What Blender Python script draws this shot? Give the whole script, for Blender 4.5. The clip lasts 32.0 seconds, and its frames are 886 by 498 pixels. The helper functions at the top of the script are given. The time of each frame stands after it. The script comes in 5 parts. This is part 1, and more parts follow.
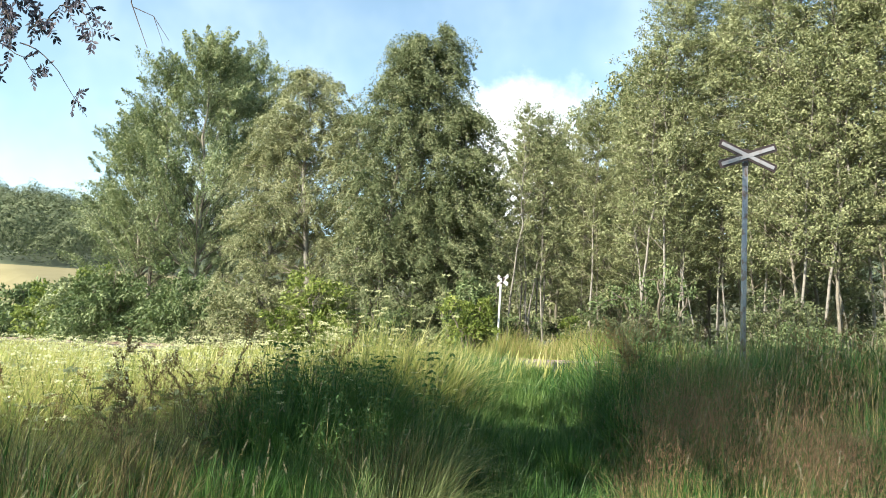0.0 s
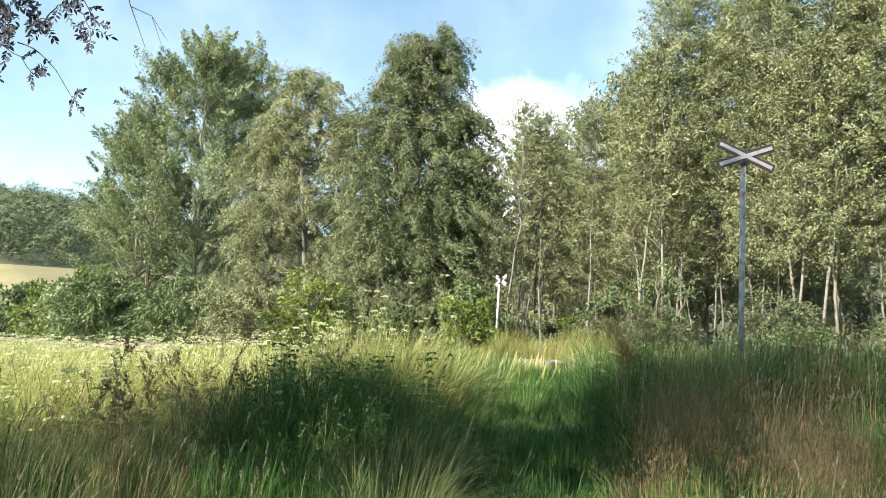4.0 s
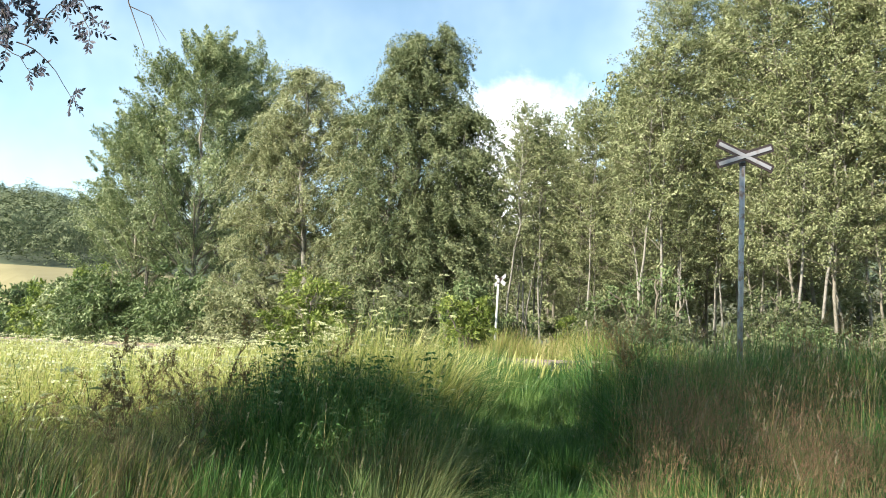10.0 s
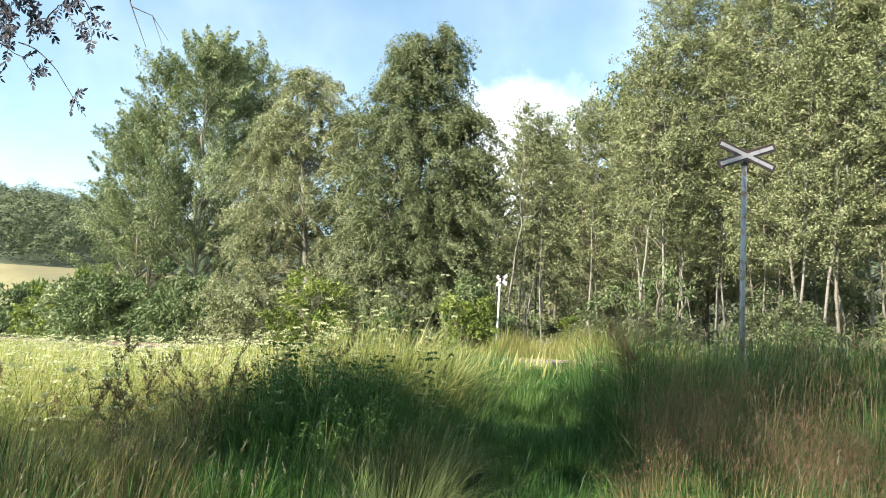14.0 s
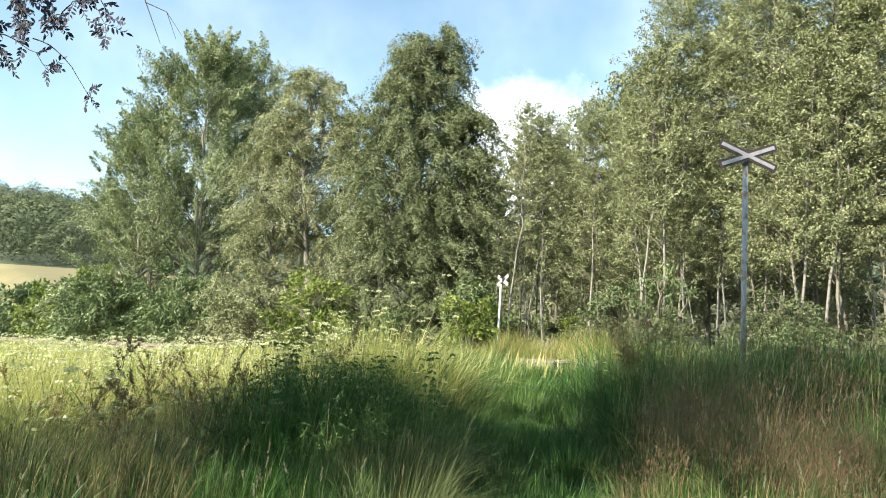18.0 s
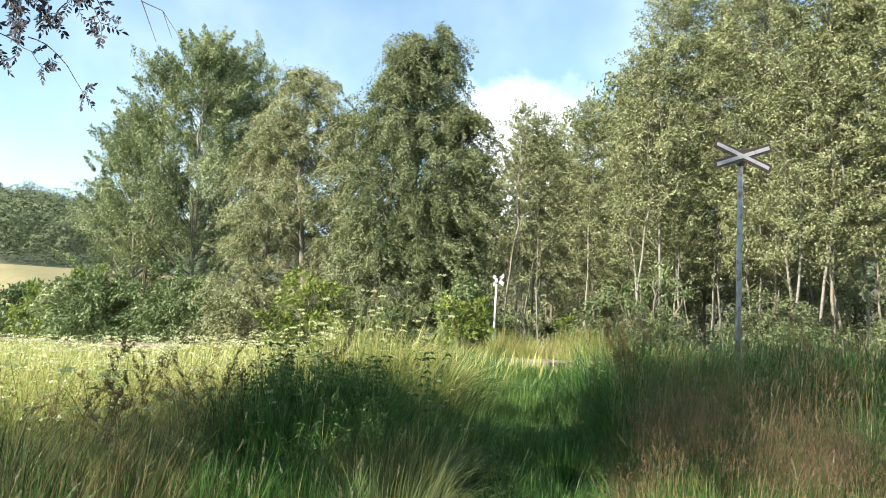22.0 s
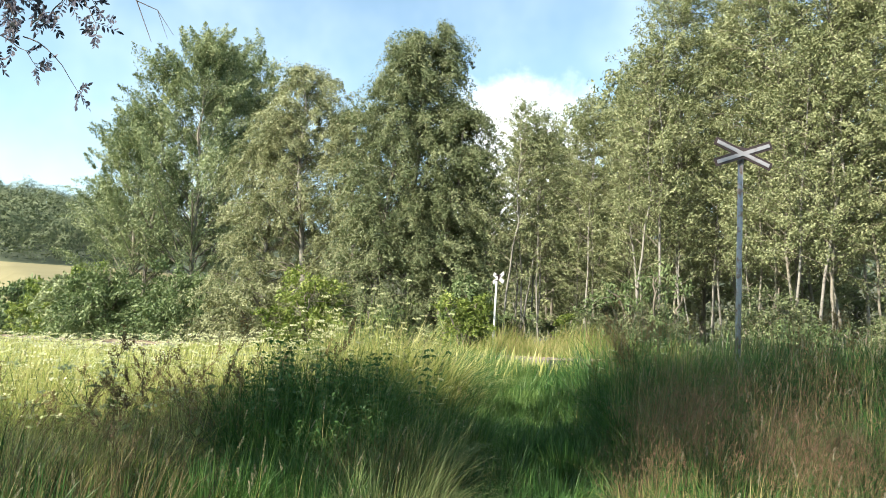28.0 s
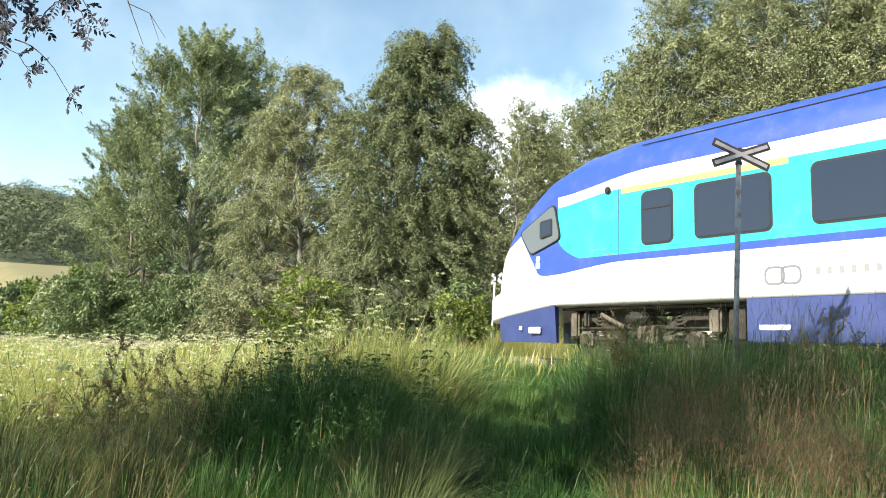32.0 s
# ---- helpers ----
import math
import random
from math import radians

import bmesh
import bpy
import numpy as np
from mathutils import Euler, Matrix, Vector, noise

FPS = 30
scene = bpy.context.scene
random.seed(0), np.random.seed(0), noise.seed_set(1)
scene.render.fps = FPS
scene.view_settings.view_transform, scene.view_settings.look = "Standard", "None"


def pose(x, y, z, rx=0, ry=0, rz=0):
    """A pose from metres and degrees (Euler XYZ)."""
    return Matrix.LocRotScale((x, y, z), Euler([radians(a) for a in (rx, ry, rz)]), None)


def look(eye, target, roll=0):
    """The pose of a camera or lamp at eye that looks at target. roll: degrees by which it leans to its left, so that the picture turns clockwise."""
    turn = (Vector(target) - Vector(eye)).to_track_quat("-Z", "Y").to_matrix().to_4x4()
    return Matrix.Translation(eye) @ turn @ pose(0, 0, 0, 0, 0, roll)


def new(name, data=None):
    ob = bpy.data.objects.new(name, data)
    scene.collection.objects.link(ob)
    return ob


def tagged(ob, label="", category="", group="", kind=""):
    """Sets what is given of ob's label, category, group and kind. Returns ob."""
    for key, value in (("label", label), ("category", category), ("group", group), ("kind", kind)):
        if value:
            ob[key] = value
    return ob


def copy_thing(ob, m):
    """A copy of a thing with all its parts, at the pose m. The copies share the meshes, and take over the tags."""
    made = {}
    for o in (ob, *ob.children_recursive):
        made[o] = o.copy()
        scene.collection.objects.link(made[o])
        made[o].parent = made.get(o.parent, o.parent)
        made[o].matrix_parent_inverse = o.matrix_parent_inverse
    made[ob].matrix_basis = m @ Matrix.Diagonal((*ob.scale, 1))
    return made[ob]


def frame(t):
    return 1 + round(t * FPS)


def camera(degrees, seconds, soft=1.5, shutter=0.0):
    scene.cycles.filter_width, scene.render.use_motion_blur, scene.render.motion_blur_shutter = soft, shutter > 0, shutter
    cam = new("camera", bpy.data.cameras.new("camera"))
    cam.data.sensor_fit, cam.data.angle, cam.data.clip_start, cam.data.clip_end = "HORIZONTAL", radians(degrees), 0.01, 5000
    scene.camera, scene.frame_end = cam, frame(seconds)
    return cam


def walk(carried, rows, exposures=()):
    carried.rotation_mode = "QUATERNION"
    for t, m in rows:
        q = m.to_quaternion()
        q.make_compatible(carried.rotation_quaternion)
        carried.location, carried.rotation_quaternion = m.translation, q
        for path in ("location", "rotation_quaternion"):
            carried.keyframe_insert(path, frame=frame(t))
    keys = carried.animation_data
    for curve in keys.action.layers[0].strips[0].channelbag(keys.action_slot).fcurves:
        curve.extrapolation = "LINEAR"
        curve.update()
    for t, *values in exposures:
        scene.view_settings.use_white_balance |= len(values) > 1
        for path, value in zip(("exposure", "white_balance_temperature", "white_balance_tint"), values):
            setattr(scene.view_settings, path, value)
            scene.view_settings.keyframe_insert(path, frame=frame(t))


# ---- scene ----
# one eye on the path before an ungated crossing; rail top is z = 0
EYE = (0.0, 0.0, 0.27)
TILT, LEAN = 7.42, 1.5
cam = camera(62.0, 32.0, soft=0.9)
# seconds, turn to the left, turn upwards (degrees)
PATH = [
    (0, 0.198, 0.066), (0.5, 0.198, 0.066), (1, 0.198, 0.066), (1.5, 0.198, 0.066), (2, 0.187, 0.059), (2.5, 0.074, 0.011),
    (3, 0.066, 0.066), (3.5, 0.066, 0.066), (5.5, 0.000, 0.129), (6, -0.067, 0.083), (6.5, -0.067, 0.083), (7, -0.067, 0.078),
    (7.5, -0.063, 0.074), (8, 0.000, 0.055), (8.5, 0.000, 0.059), (9, 0.000, 0.063), (9.5, 0.011, 0.063), (10, 0.000, 0.066),
    (10.5, -0.074, 0.066), (11, -0.135, 0.059), (11.5, -0.198, 0.000), (12, -0.135, 0.000), (12.5, -0.067, 0.000), (13, 0.000, 0.000),
    (13.5, 0.066, 0.008), (14, 0.122, 0.052), (14.5, 0.135, 0.063), (16.5, 0.202, 0.066), (17, 0.202, 0.063), (17.5, 0.206, 0.063),
    (18, 0.209, 0.063), (18.5, 0.206, 0.066), (19, 0.202, 0.070), (19.5, 0.202, 0.063), (20, 0.198, 0.063), (20.5, 0.143, 0.051),
    (21, 0.062, 0.066), (21.5, -0.067, 0.070), (22, -0.135, 0.066), (22.5, -0.187, 0.051), (23, -0.128, 0.015), (23.5, -0.067, 0.000),
    (24, -0.067, -0.060), (24.5, -0.067, -0.052), (25, -0.067, -0.015), (25.5, -0.063, -0.084), (27.5, -0.261, -0.080), (28, -0.135, -0.119),
    (28.5, -0.194, -0.124), (29, -0.261, -0.084), (29.5, -0.198, -0.080), (30, -0.132, -0.076), (30.5, -0.187, -0.119), (31, -0.250, -0.128),
    (31.5, -0.206, -0.136), (32, -0.268, -0.068),
]
walk(cam, [(t, pose(*EYE, 90 + TILT + up, 0, turn) @ pose(0, 0, 0, 0, 0, LEAN)) for t, turn, up in PATH], exposures=[(0.0, 1.61), (31.5, 1.61), (32.0, 1.42)])

# ---- daylight ----
SUN_DIR = Vector((-0.64, -0.48, 0.66)).normalized()
SUN_EL = math.asin(SUN_DIR.z)
SUN_AZ = math.atan2(SUN_DIR.x, SUN_DIR.y) % (2 * math.pi)


def link(nt, a, b):
    nt.links.new(a, b)


def math_node(nt, op, a, b=None, c=None, clamp=False):
    n = nt.nodes.new("ShaderNodeMath")
    n.operation, n.use_clamp = op, clamp
    for i, v in enumerate((a, b, c)):
        if v is None:
            continue
        if isinstance(v, (int, float)):
            n.inputs[i].default_value = v
        else:
            link(nt, v, n.inputs[i])
    return n.outputs[0]


def step_node(nt, v, lo, hi):
    n = nt.nodes.new("ShaderNodeMapRange")
    n.interpolation_type = "SMOOTHSTEP"
    link(nt, v, n.inputs[0])
    n.inputs[1].default_value, n.inputs[2].default_value = lo, hi
    return n.outputs[0]


def mix_node(nt, fac, a, b, blend="MIX"):
    n = nt.nodes.new("ShaderNodeMix")
    n.data_type, n.blend_type = "RGBA", blend
    for sock, v in ((n.inputs[0], fac), (n.inputs[6], a), (n.inputs[7], b)):
        if isinstance(v, (int, float)):
            sock.default_value = v
        elif isinstance(v, tuple):
            sock.default_value = (*v, 1)
        else:
            link(nt, v, sock)
    return n.outputs[2]


def noise_node(nt, vec, scale, detail=4.0, rough=0.55):
    n = nt.nodes.new("ShaderNodeTexNoise")
    n.inputs["Scale"].default_value, n.inputs["Detail"].default_value = scale, detail
    n.inputs["Roughness"].default_value = rough
    if vec is not None:
        link(nt, vec, n.inputs["Vector"])
    return n.outputs["Fac"]


def build_world():
    w = bpy.data.worlds.new("sky")
    w.use_nodes = True
    nt = w.node_tree
    bg = nt.nodes["Background"]
    sky = nt.nodes.new("ShaderNodeTexSky")
    sky.sky_type, sky.sun_disc = "NISHITA", False
    sky.sun_elevation, sky.sun_rotation = SUN_EL, SUN_AZ
    sky.air_density, sky.dust_density, sky.ozone_density = 1.0, 0.45, 1.0
    tc = nt.nodes.new("ShaderNodeTexCoord")
    d = tc.outputs["Generated"]
    # a bank of fair-weather cloud low over the woods, and thin veils all over
    dist = nt.nodes.new("ShaderNodeVectorMath")
    dist.operation = "DISTANCE"
    link(nt, d, dist.inputs[0])
    dist.inputs[1].default_value = Vector((0.09, 0.957, 0.228)).normalized()
    puff = noise_node(nt, d, 9.0, 6.0, 0.6)
    near = math_node(nt, "SUBTRACT", math_node(nt, "MULTIPLY_ADD", puff, 0.25, 0.0), dist.outputs["Value"])
    bank = step_node(nt, near, -0.03, 0.10)
    veil = math_node(nt, "MULTIPLY", step_node(nt, noise_node(nt, d, 2.6, 5.0), 0.40, 0.85), 0.30)
    cover = math_node(nt, "MAXIMUM", math_node(nt, "MULTIPLY", bank, 0.88), veil)
    clear = mix_node(nt, 1.0, sky.outputs[0], (1.06, 1.09, 0.93), "MULTIPLY")
    link(nt, mix_node(nt, cover, clear, (9.0, 9.5, 9.4)), bg.inputs[0])
    bg.inputs[1].default_value = 0.1
    scene.world = w


build_world()
sun_data = bpy.data.lights.new("sun", "SUN")
sun_data.energy, sun_data.angle, sun_data.color = 4.75, radians(0.5), (1.0, 0.91, 0.77)
sun_lamp = new("sun", sun_data)
sun_lamp.matrix_world = look(tuple(SUN_DIR * 60), (0, 0, 0))


# ---- materials ----
def material(name):
    m = bpy.data.materials.new(name)
    m.use_nodes = True
    return m, m.node_tree, m.node_tree.nodes["Principled BSDF"]


def surface(name, a, b, scale=6.0, rough=0.8, bump=0.3, fine=60.0, metal=0.0, spread=0.12, island=False, dist=0.02):
    """Two colours in blotches and grain, with relief; spread: brightness from piece to piece."""
    m, nt, bsdf = material(name)
    tc = nt.nodes.new("ShaderNodeTexCoord")
    big = noise_node(nt, tc.outputs["Object"], scale, 5.0)
    small = noise_node(nt, tc.outputs["Object"], fine, 3.0)
    fac = step_node(nt, math_node(nt, "MULTIPLY_ADD", small, 0.35, math_node(nt, "MULTIPLY", big, 0.65)), 0.32, 0.68)
    col = mix_node(nt, fac, a, b)
    if spread:
        if island:
            rnd = nt.nodes.new("ShaderNodeNewGeometry").outputs["Random Per Island"]
        else:
            rnd = nt.nodes.new("ShaderNodeObjectInfo").outputs["Random"]
        hsv = nt.nodes.new("ShaderNodeHueSaturation")
        link(nt, math_node(nt, "MULTIPLY_ADD", rnd, 2 * spread, 1 - spread), hsv.inputs["Value"])
        link(nt, col, hsv.inputs["Color"])
        col = hsv.outputs[0]
    link(nt, col, bsdf.inputs["Base Color"])
    bsdf.inputs["Metallic"].default_value = metal
    link(nt, math_node(nt, "MULTIPLY_ADD", small, 0.2, rough - 0.1), bsdf.inputs["Roughness"])
    if bump:
        bn = nt.nodes.new("ShaderNodeBump")
        bn.inputs["Strength"].default_value, bn.inputs["Distance"].default_value = bump, dist
        link(nt, small, bn.inputs["Height"])
        link(nt, bn.outputs[0], bsdf.inputs["Normal"])
    return m


def foliage(name, dark, mid, light, through_light=0.13, gloss=0.55, patch=0.35, grain=0.48):
    """Leaves or blades: each its own green, patches over the plant, light through the leaf."""
    m, nt, bsdf = material(name)
    rnd = nt.nodes.new("ShaderNodeNewGeometry").outputs["Random Per Island"]
    tc = nt.nodes.new("ShaderNodeTexCoord")
    big = noise_node(nt, tc.outputs["Object"], patch, 3.0)
    fac = math_node(nt, "MULTIPLY_ADD", rnd, grain, math_node(nt, "MULTIPLY", step_node(nt, big, 0.32, 0.68), 1.0 - grain))
    cr = nt.nodes.new("ShaderNodeValToRGB")
    e = cr.color_ramp.elements
    e[0].position, e[0].color, e[1].position, e[1].color = 0.1, (*dark, 1), 0.9, (*light, 1)
    e.new(0.5).color = (*mid, 1)
    link(nt, fac, cr.inputs[0])
    link(nt, cr.outputs[0], bsdf.inputs["Base Color"])
    bsdf.inputs["Roughness"].default_value = gloss
    bsdf.inputs["Specular IOR Level"].default_value = 0.22
    tr = nt.nodes.new("ShaderNodeBsdfTranslucent")
    link(nt, mix_node(nt, 1.0, cr.outputs[0], (1.08, 1.25, 0.85), "MULTIPLY"), tr.inputs[0])
    mx = nt.nodes.new("ShaderNodeMixShader")
    mx.inputs[0].default_value = through_light
    link(nt, bsdf.outputs[0], mx.inputs[1])
    link(nt, tr.outputs[0], mx.inputs[2])
    link(nt, mx.outputs[0], nt.nodes["Material Output"].inputs[0])
    return m


def plain(name, col, rough=0.5, metal=0.0, coat=0.0):
    m, nt, bsdf = material(name)
    bsdf.inputs["Base Color"].default_value = (*col, 1)
    bsdf.inputs["Roughness"].default_value, bsdf.inputs["Metallic"].default_value = rough, metal
    bsdf.inputs["Coat Weight"].default_value = coat
    return m


def birch_bark():
    m, nt, bsdf = material("birch bark")
    tc = nt.nodes.new("ShaderNodeTexCoord")
    mp = nt.nodes.new("ShaderNodeMapping")
    link(nt, tc.outputs["Object"], mp.inputs[0])
    mp.inputs["Scale"].default_value = (3, 3, 14)
    marks = step_node(nt, noise_node(nt, mp.outputs[0], 1.3, 4.0), 0.56, 0.66)
    stain = noise_node(nt, tc.outputs["Object"], 1.1, 4.0)
    pale = mix_node(nt, stain, (0.14, 0.13, 0.108), (0.27, 0.258, 0.228))
    link(nt, mix_node(nt, marks, pale, (0.09, 0.08, 0.07)), bsdf.inputs["Base Color"])
    bsdf.inputs["Roughness"].default_value = 0.75
    return m


M = {
    "soil": surface("meadow soil", (0.03, 0.035, 0.015), (0.07, 0.07, 0.03), 0.6, 0.95, 0.6, 14.0, spread=0),
    "field": surface("ripe grain field", (0.130, 0.116, 0.050), (0.170, 0.152, 0.074), 0.05, 0.95, 0.4, 1.5, spread=0),
    "hill": surface("wooded hillside floor", (0.022, 0.033, 0.012), (0.037, 0.052, 0.022), 0.05, 0.95, 0.3, 1.0, spread=0),
    "ballast": surface("grey railway ballast", (0.118, 0.104, 0.089), (0.252, 0.229, 0.207), 9.0, 0.9, 1.0, 26.0, spread=0, dist=0.05),
    "stone": surface("ballast stone", (0.133, 0.118, 0.104), (0.281, 0.259, 0.229), 9.0, 0.9, 0.4, 40.0, spread=0.3, island=True),
    "rail": surface("rusty rail steel", (0.20, 0.13, 0.09), (0.34, 0.27, 0.22), 4.0, 0.5, 0.2, 60.0, metal=0.6, spread=0),
    "sleeper": surface("weathered sleeper timber", (0.074, 0.059, 0.044), (0.163, 0.141, 0.118), 4.0, 0.9, 0.6, 50.0),
    "plank": surface("grey crossing timber", (0.096, 0.089, 0.074), (0.178, 0.163, 0.141), 3.0, 0.85, 0.5, 60.0),
    "birch": birch_bark(),
    "bark": surface("grey-brown bark", (0.085, 0.072, 0.055), (0.221, 0.196, 0.153), 3.0, 0.9, 0.8, 30.0, spread=0.2),
    "aspen_bark": surface("pale aspen bark", (0.112, 0.102, 0.079), (0.254, 0.235, 0.188), 2.0, 0.85, 0.5, 24.0, spread=0.2),
    "twig": surface("dark twig bark", (0.05, 0.04, 0.04), (0.11, 0.09, 0.08), 8.0, 0.9, 0.2, 60.0),
    "birch_leaf": foliage("birch leaves", (0.081, 0.093, 0.041), (0.206, 0.221, 0.112), (0.372, 0.380, 0.225), patch=0.75, grain=0.55),
    # birch leaves again, darkened to carry the tall birch's own shade
    "shaded_birch_leaf": foliage("birch leaves with own shade in the colour", (0.056, 0.078, 0.034), (0.121, 0.143, 0.068), (0.268, 0.289, 0.159), patch=0.8, grain=0.55),
    "poplar_leaf": foliage("poplar leaves", (0.065, 0.095, 0.043), (0.185, 0.223, 0.109), (0.380, 0.413, 0.233), patch=0.5, grain=0.55),
    "aspen_leaf": foliage("aspen leaves", (0.085, 0.107, 0.049), (0.198, 0.219, 0.107), (0.355, 0.372, 0.216), patch=0.7, grain=0.55),
    "shrub_leaf": foliage("grey-green shrub leaves", (0.055, 0.085, 0.034), (0.112, 0.156, 0.063), (0.226, 0.271, 0.132), patch=0.8, grain=0.55),
    "bright_leaf": foliage("fresh green shrub leaves", (0.065, 0.098, 0.018), (0.145, 0.190, 0.040), (0.30, 0.335, 0.10), 0.25, patch=0.8, grain=0.6),
    # a little blue distance haze is mixed into this canopy colour
    "far_leaf": foliage("far wood canopy", (0.052, 0.070, 0.042), (0.098, 0.120, 0.068), (0.155, 0.178, 0.100), 0.12, 0.8, 0.055, 0.25),
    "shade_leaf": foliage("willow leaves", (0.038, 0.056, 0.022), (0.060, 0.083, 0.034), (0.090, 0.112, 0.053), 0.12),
    # shade and the lens's blue fringe are put into this leaf colour
    "branch_leaf": foliage("willow leaves with shade and blue fringe in the colour", (0.034, 0.036, 0.060), (0.058, 0.060, 0.092), (0.095, 0.098, 0.13), 0.25),
    # this green is deepened towards the tone of the shaded growth
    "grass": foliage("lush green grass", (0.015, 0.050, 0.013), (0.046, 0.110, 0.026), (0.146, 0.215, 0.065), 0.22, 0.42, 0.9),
    "pale_grass": foliage("pale fine grass", (0.06, 0.09, 0.03), (0.13, 0.165, 0.065), (0.27, 0.285, 0.14), 0.35, 0.45, 0.9),
    "brown_grass": foliage("brown withered grass", (0.075, 0.06, 0.03), (0.15, 0.12, 0.06), (0.28, 0.23, 0.13), 0.3, 0.6, 0.9),
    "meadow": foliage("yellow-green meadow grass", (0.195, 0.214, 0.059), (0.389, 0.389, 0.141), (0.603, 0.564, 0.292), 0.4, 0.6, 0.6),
    "verge": foliage("fresh verge grass", (0.10, 0.135, 0.035), (0.22, 0.26, 0.075), (0.40, 0.41, 0.16), 0.4, 0.6, 0.8),
    "dry": foliage("dry straw grass", (0.215, 0.181, 0.074), (0.329, 0.280, 0.123), (0.453, 0.395, 0.206), 0.4, 0.65, 0.7),
    "spike": foliage("whitish grass spikes", (0.169, 0.154, 0.099), (0.238, 0.218, 0.154), (0.308, 0.288, 0.218), 0.35, 0.7, 0.7),
    "panicle": foliage("reddish-brown grass panicles", (0.12, 0.072, 0.050), (0.21, 0.128, 0.085), (0.33, 0.215, 0.145), 0.35, 0.7, 0.8),
    "dock": foliage("rust-brown seed stalks", (0.090, 0.070, 0.030), (0.170, 0.125, 0.060), (0.270, 0.200, 0.105), 0.2, 0.8, 2.0),
    "umbel": foliage("white umbel flowers", (0.419, 0.409, 0.228), (0.552, 0.542, 0.353), (0.704, 0.685, 0.514), 0.4, 0.7, 2.0),
    "nettle": foliage("dark nettle leaves", (0.034, 0.085, 0.024), (0.065, 0.135, 0.038), (0.125, 0.200, 0.062), 0.22, 0.5, 1.2),
    "stem": foliage("green plant stems", (0.104, 0.144, 0.040), (0.176, 0.216, 0.072), (0.272, 0.304, 0.120), 0.35, 0.6, 1.0),
}


# ---- mesh helpers ----
def mesh_of(name, V, Q, T=None, mats=(), idx=None, smooth=False):
    """A mesh from arrays of places, quads and triangles; idx: material of each face."""
    me = bpy.data.meshes.new(name)
    V = np.asarray(V, np.float32)
    Q = np.asarray(Q, np.int32).reshape(-1, 4)
    T = np.zeros((0, 3), np.int32) if T is None else np.asarray(T, np.int32).reshape(-1, 3)
    me.vertices.add(len(V))
    me.vertices.foreach_set("co", V.ravel())
    me.loops.add(Q.size + T.size)
    me.loops.foreach_set("vertex_index", np.concatenate((Q.ravel(), T.ravel())))
    me.polygons.add(len(Q) + len(T))
    start = np.concatenate((np.arange(len(Q)) * 4, Q.size + np.arange(len(T)) * 3)).astype(np.int32)
    me.polygons.foreach_set("loop_start", start)
    for m in mats:
        me.materials.append(m)
    if idx is not None:
        me.polygons.foreach_set("material_index", np.asarray(idx, np.int32))
    if smooth:
        me.polygons.foreach_set("use_smooth", np.ones(len(me.polygons), bool))
    me.update(calc_edges=True)
    return me


def put(name, me, parent=None, label="", m=None):
    ob = new(name, me)
    if parent is not None:
        ob.parent = parent
    if m is not None:
        ob.matrix_basis = m
    if label:
        ob["label"] = label
    return ob


def part(name, bm, mat, parent, label="", smooth=False):
    me = bpy.data.meshes.new(name)
    bm.to_mesh(me)
    bm.free()
    me.materials.append(mat)
    if smooth:
        me.polygons.foreach_set("use_smooth", np.ones(len(me.polygons), bool))
    return put(name, me, parent, label)


def join(pieces):
    """Joins (V, Q) arrays."""
    vs, qs, n = [], [], 0
    for V, Q in pieces:
        vs.append(V)
        qs.append(Q + n)
        n += len(V)
    return np.concatenate(vs), np.concatenate(qs)


def unit(a):
    return a / np.maximum(np.linalg.norm(a, axis=-1, keepdims=True), 1e-9)


def tube(path, radii, sides=6):
    path, radii = np.asarray(path, float), np.asarray(radii, float)
    k = len(path)
    tan = unit(np.gradient(path, axis=0))
    ref = np.where(np.abs(tan[:, 2:3]) > 0.9, np.array([[1.0, 0, 0]]), np.array([[0, 0, 1.0]]))
    u = unit(np.cross(tan, ref))
    w = np.cross(tan, u)
    a = np.linspace(0, 2 * np.pi, sides, endpoint=False)
    V = path[:, None] + radii[:, None, None] * (u[:, None] * np.cos(a)[None, :, None] + w[:, None] * np.sin(a)[None, :, None])
    i, j = np.meshgrid(np.arange(k - 1), np.arange(sides), indexing="ij")
    j2 = (j + 1) % sides
    Q = np.stack((i * sides + j, i * sides + j2, (i + 1) * sides + j2, (i + 1) * sides + j), -1).reshape(-1, 4)
    return V.reshape(-1, 3), Q


def box_bm(x0, x1, y0, y1, z0, z1, bevel=0.0, segments=2):
    bm = bmesh.new()
    bmesh.ops.create_cube(bm, size=1, matrix=Matrix.LocRotScale(((x0 + x1) / 2, (y0 + y1) / 2, (z0 + z1) / 2), None, (x1 - x0, y1 - y0, z1 - z0)))
    if bevel:
        bmesh.ops.bevel(bm, geom=bm.edges[:], offset=bevel, segments=segments, affect="EDGES")
    return bm


def cyl_bm(r, depth, m=None, sides=20, r2=None, bevel=0.0):
    bm = bmesh.new()
    bmesh.ops.create_cone(bm, cap_ends=True, segments=sides, radius1=r, radius2=r if r2 is None else r2, depth=depth, matrix=m or Matrix())
    if bevel:
        bmesh.ops.bevel(bm, geom=[e for e in bm.edges if e.calc_face_angle(0) > 1], offset=bevel, segments=2, affect="EDGES")
    return bm


def leaves(P, D, L, W, rng):
    """A folded diamond for each leaf at P that points along D."""
    D = unit(D)
    S = unit(np.cross(D, rng.normal(size=P.shape)))
    N = np.cross(S, D)
    L, W = L[:, None], W[:, None]
